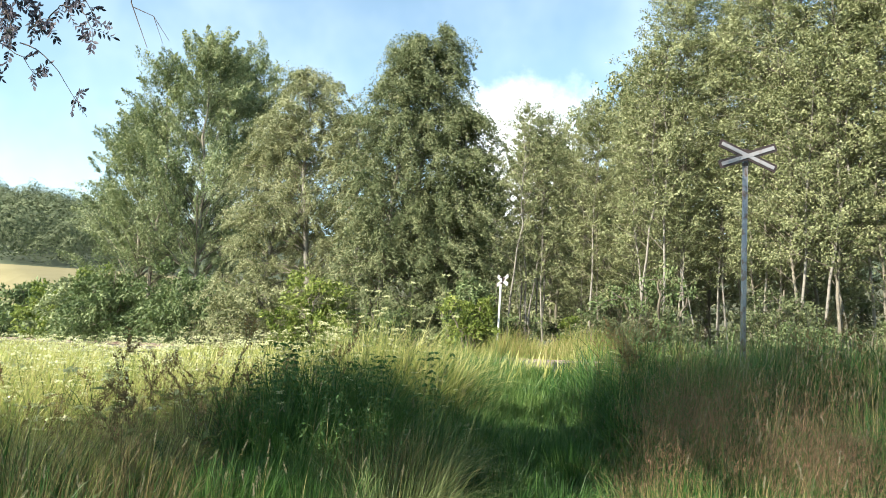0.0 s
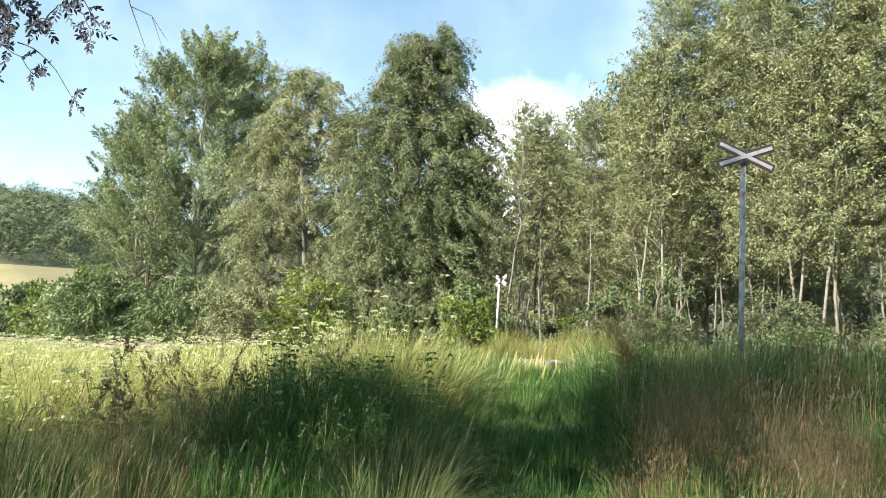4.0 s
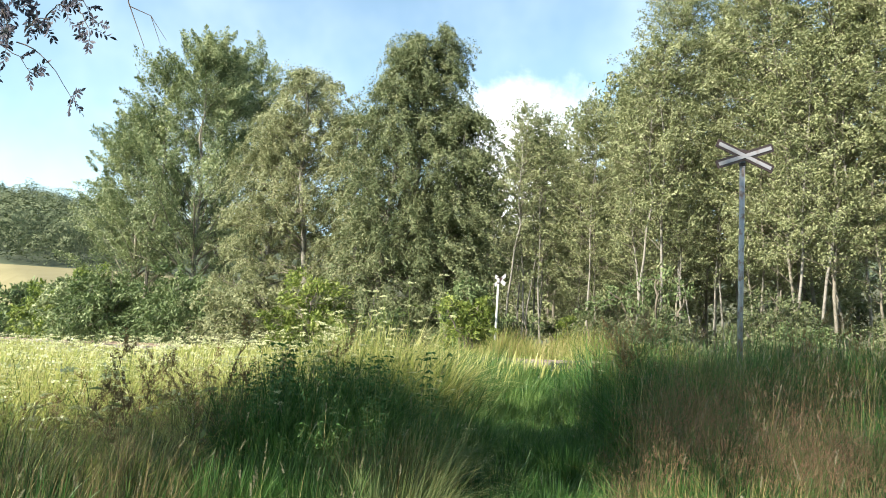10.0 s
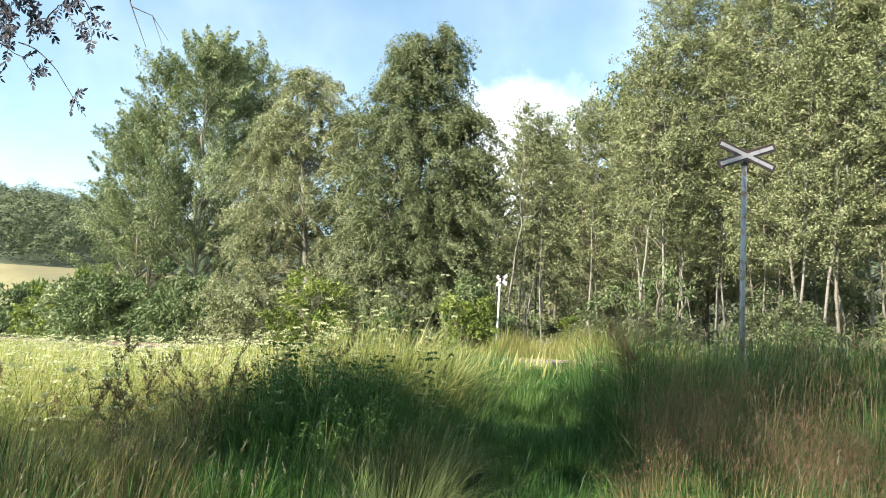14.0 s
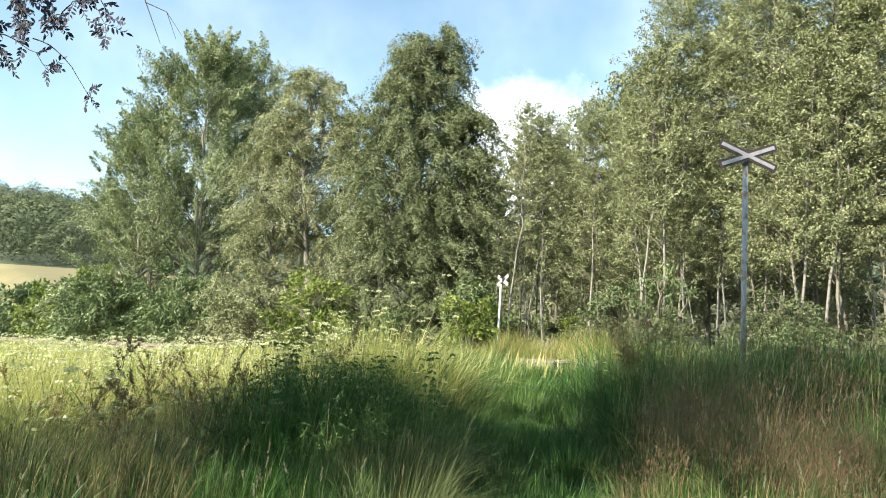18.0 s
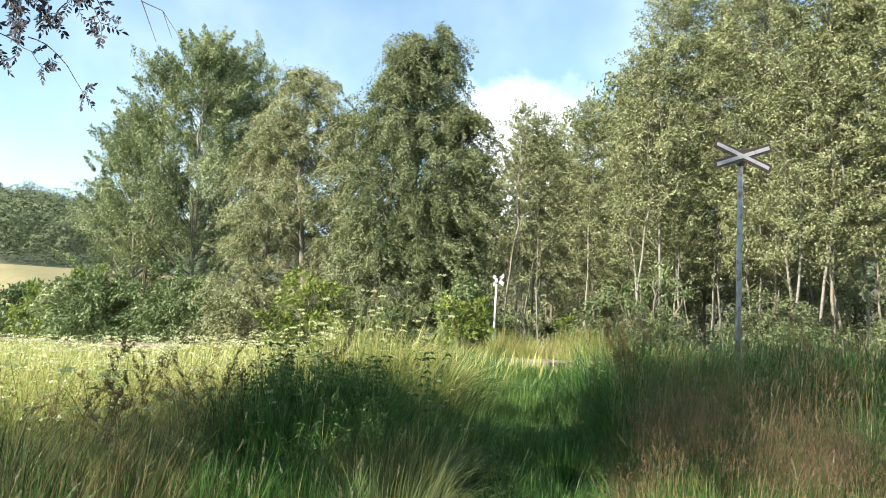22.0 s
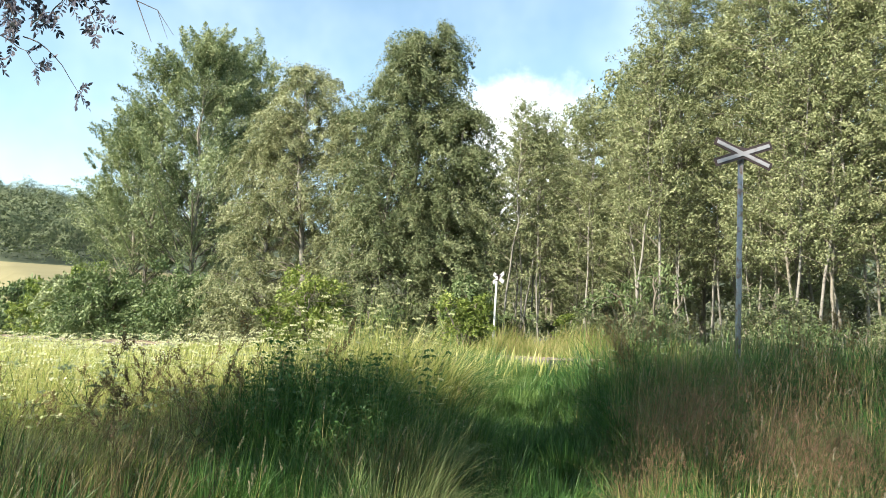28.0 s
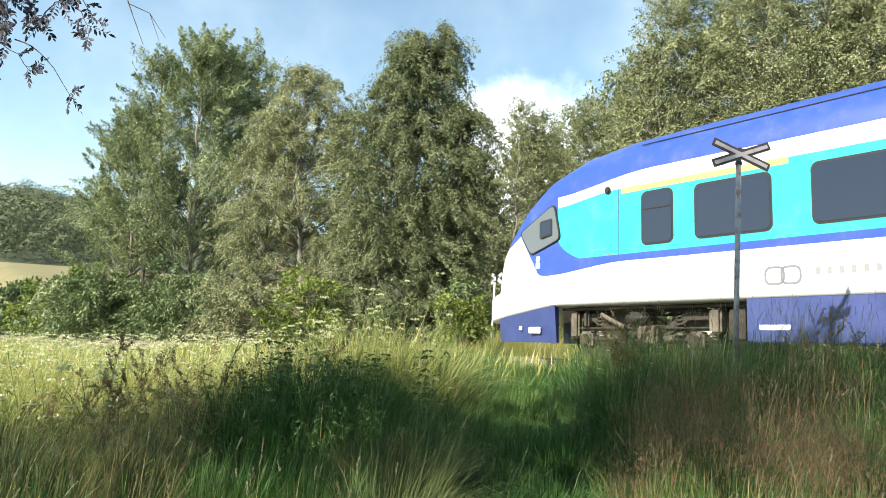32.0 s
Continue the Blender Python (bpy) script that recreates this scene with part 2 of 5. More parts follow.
    V = np.stack((P, P + D * L * 0.48 + S * W / 2 + N * L * 0.08, P + D * L, P + D * L * 0.48 - S * W / 2 + N * L * 0.08), 1)
    return V.reshape(-1, 3), np.arange(len(P) * 4).reshape(-1, 4)


def oval_leaves(P, D, L, W, rng):
    """Pointed oval leaves in four quads, folded along the midrib."""
    D = unit(D)
    S = unit(np.cross(D, np.array((0.1, 1.0, 0.2)) + rng.normal(0, 0.45, P.shape)))
    N = np.cross(S, D)
    L, W = L[:, None], W[:, None]

    def at_leaf(f, side, lift):
        return P + D * L * f + S * W * side + N * L * lift
    V = np.stack((P, at_leaf(0.28, 0.42, 0.07), at_leaf(0.30, 0, 0), at_leaf(0.28, -0.42, 0.07), at_leaf(0.62, 0.44, 0.05), at_leaf(0.64, 0, -0.03), at_leaf(0.62, -0.44, 0.05), at_leaf(1.0, 0, -0.10)), 1)
    q = np.arange(len(P))[:, None] * 8
    Q = np.concatenate([q + np.array(f) for f in ((2, 1, 4, 5), (3, 2, 5, 6), (0, 1, 2, 3), (5, 4, 7, 6))])
    return V.reshape(-1, 3), Q


def small_leaves(P, D, F, L, W, rng):
    """Single slim triangles that face the way F, for crowns that are never near."""
    D = unit(D)
    S = unit(np.cross(D, F))
    L, W = L[:, None], W[:, None]
    V = np.stack((P + S * W * 0.15, P + D * L * 0.45 + S * W * 0.62, P + D * L - S * W * 0.28), 1)
    return V.reshape(-1, 3), np.zeros((0, 4), int), np.arange(len(P) * 3).reshape(-1, 3)


def slab(pts, y0, y1):
    """A flat piece with the outline pts in x and z, from y0 to y1."""
    bm = bmesh.new()
    f = bm.faces.new([bm.verts.new((x, y0, z)) for x, z in pts])
    ext = bmesh.ops.extrude_face_region(bm, geom=[f])
    bmesh.ops.translate(bm, verts=[v for v in ext["geom"] if isinstance(v, bmesh.types.BMVert)], vec=(0, y1 - y0, 0))
    bmesh.ops.recalc_face_normals(bm, faces=bm.faces[:])
    return bm


# ---- the lie of the land ----
ALONG = np.array((-0.599, 0.8007))     # the way of the track, away to the left
ACROSS = np.array((0.8007, 0.599))     # square to it, away from the eye
TRACK = 12.4                          # the track's centre line, metres across


def at(q, p):
    """Plan place of q metres along and p metres across the track."""
    return q * ALONG[0] + p * ACROSS[0], q * ALONG[1] + p * ACROSS[1]


def sstep(v, lo, hi):
    t = np.clip((np.asarray(v, float) - lo) / (hi - lo), 0, 1)
    return t * t * (3 - 2 * t)


def ground_z(x, y):
    x, y = np.asarray(x, float), np.asarray(y, float)
    p = x * ACROSS[0] + y * ACROSS[1]
    q = x * ALONG[0] + y * ALONG[1]
    r = np.hypot(x, y)
    z = -1.20 + 0.50 * np.maximum(sstep(y, 2, 10), sstep(p, 6, 10)) + 0.40 * sstep(p, 4.0, 10.0) - 0.12 * sstep(p, 14.6, 16.0)
    ahead = sstep(p, 14.5, 30) * sstep(y, 20, 60)
    rise = 0.14 * np.maximum(r - 130, 0) + 0.07 * np.maximum(r - 330, 0) - 0.33 * np.maximum(r - 660, 0)
    z = z + ahead * np.maximum(rise, 0)
    z = z + 0.45 * np.exp(-(((q - 14.2) / 2.6) ** 2 + ((p - 16.6) / 1.2) ** 2))
    z = z + 0.05 * np.sin(x * 0.9 + 0.3 * y) * np.sin(y * 0.7 + 1.0) * sstep(r, 1, 4)
    return z


def build_ground():
    radii = np.concatenate((np.linspace(0.3, 30, 66), np.geomspace(31, 4500, 90)))
    ang = np.linspace(0, 2 * np.pi, 241)[:-1]
    R, A = np.meshgrid(radii, ang, indexing="ij")
    X, Y = R * np.sin(A), R * np.cos(A)
    V = np.stack((X, Y, ground_z(X, Y)), -1).reshape(-1, 3)
    V = np.concatenate((V, [[0, 0, float(ground_z(0, 0))]]))
    k, n = len(radii), len(ang)
    i, j = np.meshgrid(np.arange(k - 1), np.arange(n), indexing="ij")
    j2 = (j + 1) % n
    Q = np.stack((i * n + j, (i + 1) * n + j, (i + 1) * n + j2, i * n + j2), -1).reshape(-1, 4)[:, ::-1]
    jj = np.arange(n)
    T = np.stack((np.full(n, k * n), jj, (jj + 1) % n), -1)[:, ::-1]
    C = V[Q].mean(1)
    r = np.hypot(C[:, 0], C[:, 1])
    p = C[:, 0] * ACROSS[0] + C[:, 1] * ACROSS[1]
    idx = np.zeros(len(Q), int)
    idx[(r > 165) & (r < 330) & (p > 14.5) & (C[:, 0] < -0.3 * C[:, 1]) & (C[:, 1] > 0)] = 1
    idx[(r >= 330) & (p > 16) & (C[:, 1] > 0)] = 2
    me = mesh_of("ground", V, Q, T, (M["soil"], M["field"], M["hill"]), np.concatenate((idx, np.zeros(n, int))), True)
    tagged(put("ground", me), "meadow ground rising to a ripe field and a hillside", "ground", kind="structure")


build_ground()


# ---- railway track ----
def strip(name, prof, q0, q1, step, mat, parent=None, label="", smooth=False):
    """A profile of (p, z) drawn along the track."""
    qs = np.arange(q0, q1 + step, step)
    V, k = [], len(prof)
    for q in qs:
        for p, z in prof:
            V.append((*at(q, p), z))
    Q = [(i * k + j, i * k + j + 1, (i + 1) * k + j + 1, (i + 1) * k + j) for i in range(len(qs) - 1) for j in range(k - 1)]
    return put(name, mesh_of(name, V, Q, None, (mat,), None, smooth), parent, label)


def build_track():
    tagged(strip("ballast_bed", [(TRACK - 2.7, -0.42), (TRACK - 1.75, -0.19), (TRACK, -0.17), (TRACK + 1.75, -0.19), (TRACK + 2.7, -0.46)], -140, 420, 1.0, M["ballast"]),
           "grey crushed-stone ballast bed under the rails", "ballast", kind="structure")
    track = tagged(new("railway_track"), "single railway track with rusty rails on sleepers", "railway track", kind="structure")
    for side in (-1, 1):
        c = TRACK + side * 0.754
        prof = [(c - 0.07, -0.165), (c - 0.07, -0.15), (c - 0.012, -0.13), (c - 0.012, -0.045), (c - 0.036, -0.03), (c - 0.036, -0.004), (c - 0.03, 0),
                (c + 0.03, 0), (c + 0.036, -0.004), (c + 0.036, -0.03), (c + 0.012, -0.045), (c + 0.012, -0.13), (c + 0.07, -0.15), (c + 0.07, -0.165)]
        strip("rail", prof, -140, 420, 4.0, M["rail"], track)
    bm = box_bm(-0.12, 0.12, -1.25, 1.25, -0.30, -0.155, 0.02)
    me = bpy.data.meshes.new("sleeper")
    bm.to_mesh(me)
    bm.free()
    me.materials.append(M["sleeper"])
    turn = math.degrees(math.atan2(ALONG[1], ALONG[0]))
    for i in range(130):
        q = -4 + i * 0.62
        put("sleeper", me, track, m=pose(*at(q, TRACK), 0, 0, 0, turn))
    # timber deck where the path crosses
    deck = tagged(new("crossing_deck"), "worn grey timber planks between the rails of the crossing", "crossing deck", kind="structure")
    for i, p in enumerate((-1.36, -1.10, -0.55, -0.28, 0.0, 0.28, 0.55, 1.10, 1.36)):
        bm = box_bm(-1.25, 1.25, -0.12, 0.12, -0.14, -0.012, 0.012)
        ob = part("plank", bm, M["plank"], deck)
        ob.matrix_basis = pose(*at(12.1, TRACK + p), 0, 0, 0, turn)
    # loose stones by the rails
    rng = np.random.default_rng(5)
    n = 3200
    q = rng.uniform(2, 26, n)
    p = TRACK + rng.uniform(-2.5, 2.5, n)
    cube = np.array([[-1, -1, -1], [1, -1, -1], [1, 1, -1], [-1, 1, -1], [-1, -1, 1], [1, -1, 1], [1, 1, 1], [-1, 1, 1]]) * 0.5
    Qc = np.array([[0, 3, 2, 1], [4, 5, 6, 7], [0, 1, 5, 4], [1, 2, 6, 5], [2, 3, 7, 6], [3, 0, 4, 7]])
    base = np.stack((*at(q, p), -0.18 - 0.22 * np.clip((np.abs(p - TRACK) - 1.75) / 0.95, 0, 1)), -1)
    a = unit(rng.normal(size=(n, 3)))
    b = unit(np.cross(a, rng.normal(size=(n, 3))))
    c = np.cross(a, b)
    sz = rng.uniform(0.03, 0.065, (n, 1, 1))
    cubes = cube[None] * rng.uniform(0.6, 1.2, (n, 8, 1))
    V = base[:, None] + sz * (cubes[..., :1] * a[:, None] + cubes[..., 1:2] * b[:, None] + cubes[..., 2:] * c[:, None])
    Q = (Qc[None] + 8 * np.arange(n)[:, None, None]).reshape(-1, 4)
    tagged(put("ballast_stones", mesh_of("ballast_stones", V.reshape(-1, 3), Q, None, (M["stone"],))), "loose grey ballast stones beside the rails", "stones", kind="stuff")


build_track()


# ---- trees ----
def plant(seed, H, R, prof, base, n_branch, n_twig, n_leaf, leaf, rise, droop, hang, twig_len, trunk_r, wobble=0.25, lean=(0.0, 0.0), split=None, top_r=0.02, stems=1, slim=0.30):
    """Arrays of a tree: trunk, limbs and leaves (cut at the height split, if given)."""
    rng = np.random.default_rng(seed)
    trunks, limbs, axes = [], [], []
    for s in range(stems):
        k = 12
        t = np.linspace(0, 1, k)
        a0 = rng.uniform(0, 2 * np.pi)
        off = 0.0 if stems == 1 else R * rng.uniform(0.15, 0.5)
        hs = H * (1.0 if s == 0 else rng.uniform(0.7, 0.95))
        wx, wy = np.cumsum(rng.normal(0, wobble / 3, k)), np.cumsum(rng.normal(0, wobble / 3, k))
        path = np.stack((lean[0] * t ** 1.5 * hs + off * t * np.cos(a0) + (wx - wx[0]) * t ** 0.5, lean[1] * t ** 1.5 * hs + off * t * np.sin(a0) + (wy - wy[0]) * t ** 0.5, hs * 0.93 * t), -1)
        path[0, 2] = -0.3
        rad = trunk_r / math.sqrt(stems) * (1 - t) ** 0.8 + top_r
        rad[0] *= 1.35
        trunks.append(tube(path, rad, 8))
        axes.append((path, rad, hs))
    which = rng.integers(0, stems, n_branch)
    u = base + (1 - base) * np.sort(rng.uniform(0, 1, n_branch)) ** 0.9
    az = np.arange(n_branch) * 2.399 + rng.normal(0, 0.5, n_branch)
    px, py = zip(*prof)
    ln = R * np.interp(u, px, py) * rng.uniform(0.62, 1.14, n_branch)
    tt = np.linspace(0, 1, 6)
    B0, Bdir, Bln, Brise, Bdroop = [], [], [], [], []
    for i in range(n_branch):
        path, rad, hs = axes[which[i]]
        h = u[i] * hs * 0.96
        o = np.array([np.interp(h, path[:, 2], path[:, c]) for c in range(3)])
        r0 = float(np.interp(h, path[:, 2], rad))
        d = np.array((math.cos(az[i]), math.sin(az[i]), 0))
        rs, dr = rise * rng.uniform(0.6, 1.3), droop * rng.uniform(0.6, 1.4)
        bp = o + ln[i] * (tt[:, None] * d) + np.stack((tt * 0, tt * 0, ln[i] * (rs * tt - dr * tt ** 2)), -1)
        limbs.append(tube(bp, np.maximum(r0 * 0.32, 0.01) * (1 - tt) ** 0.9 + 0.004, 3))
        B0.append(o), Bdir.append(d), Bln.append(ln[i]), Brise.append(rs), Bdroop.append(dr)
    B0, Bdir, Bln, Brise, Bdroop = (np.array(v) for v in (B0, Bdir, Bln, Brise, Bdroop))
    # plumes along each limb with gaps between; their leaves face outwards from the plume
    t = 1.0 - (np.arange(n_twig) + rng.uniform(0, 1, (n_branch, n_twig))) / n_twig * 0.85
    C = B0[:, None] + Bln[:, None, None] * (t[..., None] * Bdir[:, None])
    C[..., 2] += Bln[:, None] * (Brise[:, None] * t - Bdroop[:, None] * t ** 2)
    td = unit(rng.normal(0, 0.42, (n_branch, n_twig, 3)) + Bdir[:, None] * 0.6 + np.array((0.1, 0, rise * 0.75)))
    tl = twig_len * rng.uniform(0.6, 1.35, (n_branch, n_twig, 1))
    w = rng.uniform(0.0, 1, (n_branch, n_twig, n_leaf))
    thick = tl * slim * (0.12 + np.sin(np.pi * w ** 0.75) * 0.9)
    off = unit(rng.normal(size=(*w.shape, 3))) * (thick * rng.uniform(0, 1, w.shape) ** 0.45)[..., None]
    P = C[:, :, None] + td[:, :, None] * (tl * w)[..., None] + off
    P[..., 2] -= hang * tl * w ** 1.6
    D = rng.normal(0, 0.55, P.shape) + td[:, :, None] * 0.8 + np.array((0.2, 0, -0.2 - hang * 0.6))
    out = unit(P - np.array((0, 0, 1)) * P[..., 2:])
    F = unit(off) * 1.3 + out * 0.45 + np.array((0, 0, 0.35)) + rng.normal(0, 0.34, P.shape)
    P, D, F = P.reshape(-1, 3), D.reshape(-1, 3), F.reshape(-1, 3)
    keep = P[:, 2] > 0.05
    P, D, F = P[keep], D[keep], F[keep]
    sz = 1.2 * leaf * rng.uniform(0.7, 1.35, len(P))
    groups = [np.ones(len(P), bool)] if split is None else [P[:, 2] <= split * H, P[:, 2] > split * H]
    crowns = [small_leaves(P[g] - (np.array((0, 0, split * H)) if i else 0), D[g], F[g], sz[g], sz[g] * 0.68, rng) for i, g in enumerate(groups)]
    return join(trunks), join(limbs), crowns


def tree(name, label, xy, bark, leaf_mat, category="tree", group="", turn=0.0, limb=None, **kw):
    trunk, limbs, crowns = plant(**kw)
    z = float(ground_z(*xy))
    root = tagged(new(name), label, category, group)
    root.matrix_basis = pose(*xy, z, 0, 0, turn)
    put("trunk", mesh_of("trunk", *trunk, None, (bark,), None, True), root)
    tagged(put("branching", mesh_of("branching", *limbs, None, (limb or M["bark"],), None, True), root), kind="stuff")
    low = tagged(put("crown", mesh_of("crown", *crowns[0], (leaf_mat,)), root), kind="stuff")
    up = None
    if len(crowns) > 1:
        up = put("upper_crown", mesh_of("upper_crown", *crowns[1], (leaf_mat,)), root, m=pose(0, 0, kw["split"] * kw["H"]))
        tagged(up, kind="stuff")
    return root, low, up


OVATE = ((0, 0.45), (0.15, 0.85), (0.35, 1.0), (0.6, 0.85), (0.85, 0.45), (1, 0.12))
COLUMN = ((0, 0.5), (0.2, 0.9), (0.5, 1.0), (0.8, 0.75), (1, 0.18))
CONE = ((0, 0.75), (0.15, 1.0), (0.35, 0.92), (0.6, 0.66), (0.8, 0.42), (0.93, 0.24), (1, 0.08))
WEEP = ((0, 0.85), (0.2, 1.0), (0.45, 0.95), (0.7, 0.74), (0.88, 0.52), (1, 0.2))
DOME = ((0, 0.9), (0.3, 1.0), (0.6, 0.9), (0.85, 0.6), (1, 0.3))


def ray(u, d):
    """Plan place at depth d on the line of sight whose slope is u."""
    return u * d, d


SWAY = []   # crowns that the wind moves: part, rest pose, metres of reach, strength
poplar = dict(prof=CONE, base=0.15, rise=1.25, droop=0.3, hang=0.1, wobble=0.5, slim=0.22)
birch = dict(prof=WEEP, base=0.05, rise=0.8, droop=0.45, hang=1.05, wobble=0.4, slim=0.24)


def big_trees():
    spec = [
        ("poplar_tree", "tall poplar with dense grey-green leaves and bare stems below", ray(-0.340, 50), M["aspen_bark"], M["poplar_leaf"],
         dict(seed=11, H=21.6, R=5.8, n_branch=93, n_twig=3, n_leaf=305, leaf=0.117, twig_len=2.3, trunk_r=0.2, split=0.5, **poplar)),
        ("poplar_tree", "tall slender poplar rising behind the others", ray(-0.30, 54), M["aspen_bark"], M["poplar_leaf"],
         dict(seed=12, H=22.4, R=4.0, n_branch=74, n_twig=3, n_leaf=305, leaf=0.117, twig_len=2.3, trunk_r=0.18, split=0.55, **poplar)),
        ("poplar_tree", "tall dark poplar top behind a weeping birch", ray(-0.262, 57), M["aspen_bark"], M["poplar_leaf"],
         dict(seed=33, H=24.2, R=4.4, n_branch=63, n_twig=3, n_leaf=305, leaf=0.117, twig_len=2.3, trunk_r=0.18, split=0.55, **poplar)),
        ("poplar_tree", "lower leafy poplar at the edge of the row", ray(-0.425, 53), M["aspen_bark"], M["poplar_leaf"],
         dict(seed=14, H=16.5, R=4.4, n_branch=74, n_twig=3, n_leaf=305, leaf=0.117, twig_len=2.3, trunk_r=0.15, split=0.45, **poplar)),
        ("poplar_tree", "young poplar between the grown ones", ray(-0.402, 51), M["aspen_bark"], M["poplar_leaf"],
         dict(seed=15, H=20.4, R=4.3, n_branch=58, n_twig=3, n_leaf=305, leaf=0.117, twig_len=2.3, trunk_r=0.13, split=0.5, **poplar)),
        ("birch_tree", "weeping birch with pale hanging twigs beside the track", ray(-0.185, 34), M["birch"], M["birch_leaf"],
         dict(seed=21, H=14.3, R=3.5, n_branch=151, n_twig=5, n_leaf=168, leaf=0.072, twig_len=1.15, trunk_r=0.15, split=0.55, **birch)),
        ("birch_tree", "smaller weeping birch with grey-green foliage", ray(-0.245, 36), M["birch"], M["birch_leaf"],
         dict(seed=22, H=12.6, R=2.7, n_branch=120, n_twig=5, n_leaf=168, leaf=0.072, twig_len=1.15, trunk_r=0.12, split=0.5, **birch)),
        ("birch_tree", "slim birch between two larger birches", ray(-0.13, 33), M["birch"], M["birch_leaf"],
         dict(seed=23, H=11.8, R=2.2, n_branch=100, n_twig=5, n_leaf=168, leaf=0.072, twig_len=1.15, trunk_r=0.11, split=0.5, **birch)),
        ("birch_tree", "tall full birch with its own shade toned into hanging foliage", ray(-0.045, 29), M["birch"], M["shaded_birch_leaf"],
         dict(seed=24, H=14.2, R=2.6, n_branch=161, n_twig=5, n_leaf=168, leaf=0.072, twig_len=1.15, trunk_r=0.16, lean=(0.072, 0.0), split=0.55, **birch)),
        ("birch_tree", "bushy birch leaning beside the tallest birch", ray(0.005, 28), M["birch"], M["shaded_birch_leaf"],
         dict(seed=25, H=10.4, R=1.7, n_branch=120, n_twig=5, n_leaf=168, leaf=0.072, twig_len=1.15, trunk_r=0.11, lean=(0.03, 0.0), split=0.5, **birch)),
        ("birch_tree", "slender birch with a light leafy top", ray(-0.095, 29), M["birch"], M["shaded_birch_leaf"],
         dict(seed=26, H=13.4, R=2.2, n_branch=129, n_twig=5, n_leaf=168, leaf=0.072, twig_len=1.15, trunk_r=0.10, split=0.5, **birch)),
    ]
    for i, (name, label, xy, bark, leaf, kw) in enumerate(spec):
        root, low, up = tree(name, label, xy, bark, leaf, group="trees along the track", turn=i * 77.0 if not kw.get("lean") else 0.0, **kw)
        if up is not None:
            SWAY.append((root, up, kw["split"] * kw["H"], 1.0 if name == "birch_tree" else 0.45, i))


big_trees()


def forest():
    """Young aspen and birch wood behind the track: a few grown trees, then their copies."""
    rng = np.random.default_rng(3)
    makes = []
    for i in range(5):
        bark = M["birch"] if i == 4 else M["aspen_bark"]
        kw = dict(seed=40 + i, H=13.6, R=1.8, prof=COLUMN, base=0.11 + 0.035 * i, n_branch=104, n_twig=3, n_leaf=80, leaf=0.062, rise=0.9, droop=0.35, hang=0.35,
                  twig_len=0.80, trunk_r=0.030 + 0.007 * (i % 3), wobble=0.34, top_r=0.009)
        makes.append(tree("birch_tree" if i == 4 else "aspen_tree", "slim pale-stemmed birch at the edge of a young wood" if i == 4 else "slim aspen with fluttering grey-green leaves in a young wood",
                          at(4.6 + 2.5 * i, 20.6 + 0.5 * (i % 2)), bark, M["aspen_leaf"], group="trees of the young wood", turn=i * 61.0, **kw)[0])
    inner = []
    for i in range(3):
        kw = dict(seed=50 + i, H=14.0, R=2.1, prof=COLUMN, base=0.06, n_branch=64, n_twig=3, n_leaf=26, leaf=0.17, rise=0.9, droop=0.3, hang=0.4, twig_len=0.9, trunk_r=0.06, wobble=0.6)
        inner.append(tree("aspen_tree", "thin-stemmed aspen inside a young wood", at(8.0 + 6 * i, 28.0), M["aspen_bark"], M["aspen_leaf"], group="trees of the young wood", turn=i * 71.0, **kw)[0])
    rows = [(20.0, 22.0, 1.05, makes, 5, 27.5), (23.0, 25.5, 1.6, makes, 7, 30), (26.5, 33, 1.25, inner, 8, 36), (34, 44, 1.6, inner, 11, 48), (45, 56, 2.2, inner, 15, 60)]
    for p0, p1, gap, kinds, q0, q1 in rows:
        q = q0
        while q < q1:
            q += gap * rng.uniform(0.7, 1.3)
            p = rng.uniform(p0, p1)
            if p < 27 and abs(q - 18.6 - (p - 19) * 0.97) < 0.8:
                continue                          # a gap along the camera's line of sight, where the path enters
            if p < 27 and q > 22.3:
                continue                          # left open so the lit trees behind show in the camera's view
            tall = float(np.interp(q - (p - 21) * 0.4, (15.5, 17.6, 19.2, 21.2, 24), (1.0, 0.89, 0.79, 0.73, 0.72)))
            tall = tall if p < 26 else max(tall, 0.98)
            src = kinds[rng.integers(len(kinds))]
            xy = at(q, p)
            c = copy_thing(src, pose(*xy, float(ground_z(*xy)), rng.normal(0, 1.5), rng.normal(0, 1.5), rng.uniform(0, 360)))
            k = tall * rng.uniform(0.82, 1.12)
            # heights are capped by line of sight so the tops fit the camera's view
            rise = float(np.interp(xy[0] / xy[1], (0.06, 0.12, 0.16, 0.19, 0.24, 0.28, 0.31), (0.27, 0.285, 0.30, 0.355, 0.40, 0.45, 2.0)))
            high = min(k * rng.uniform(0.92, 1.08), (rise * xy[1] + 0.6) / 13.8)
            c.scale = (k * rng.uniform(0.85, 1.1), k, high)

    # bare-stemmed birches along the edge
    thin = []
    for i in range(3):
        kw = dict(seed=56 + i, H=10.4, R=1.3, prof=COLUMN, base=0.30, n_branch=56, n_twig=3, n_leaf=44, leaf=0.066, rise=1.0, droop=0.3, hang=0.5, twig_len=0.6, trunk_r=0.040, wobble=0.32, top_r=0.008)
        thin.append(tree("birch_tree", "thin birch with a bare white stem and a sparse top", ray(0.083 + 0.024 * i, 27.6 + 0.7 * i), M["birch"], M["aspen_leaf"], group="trees of the young wood", turn=i * 47.0, **kw)[0])
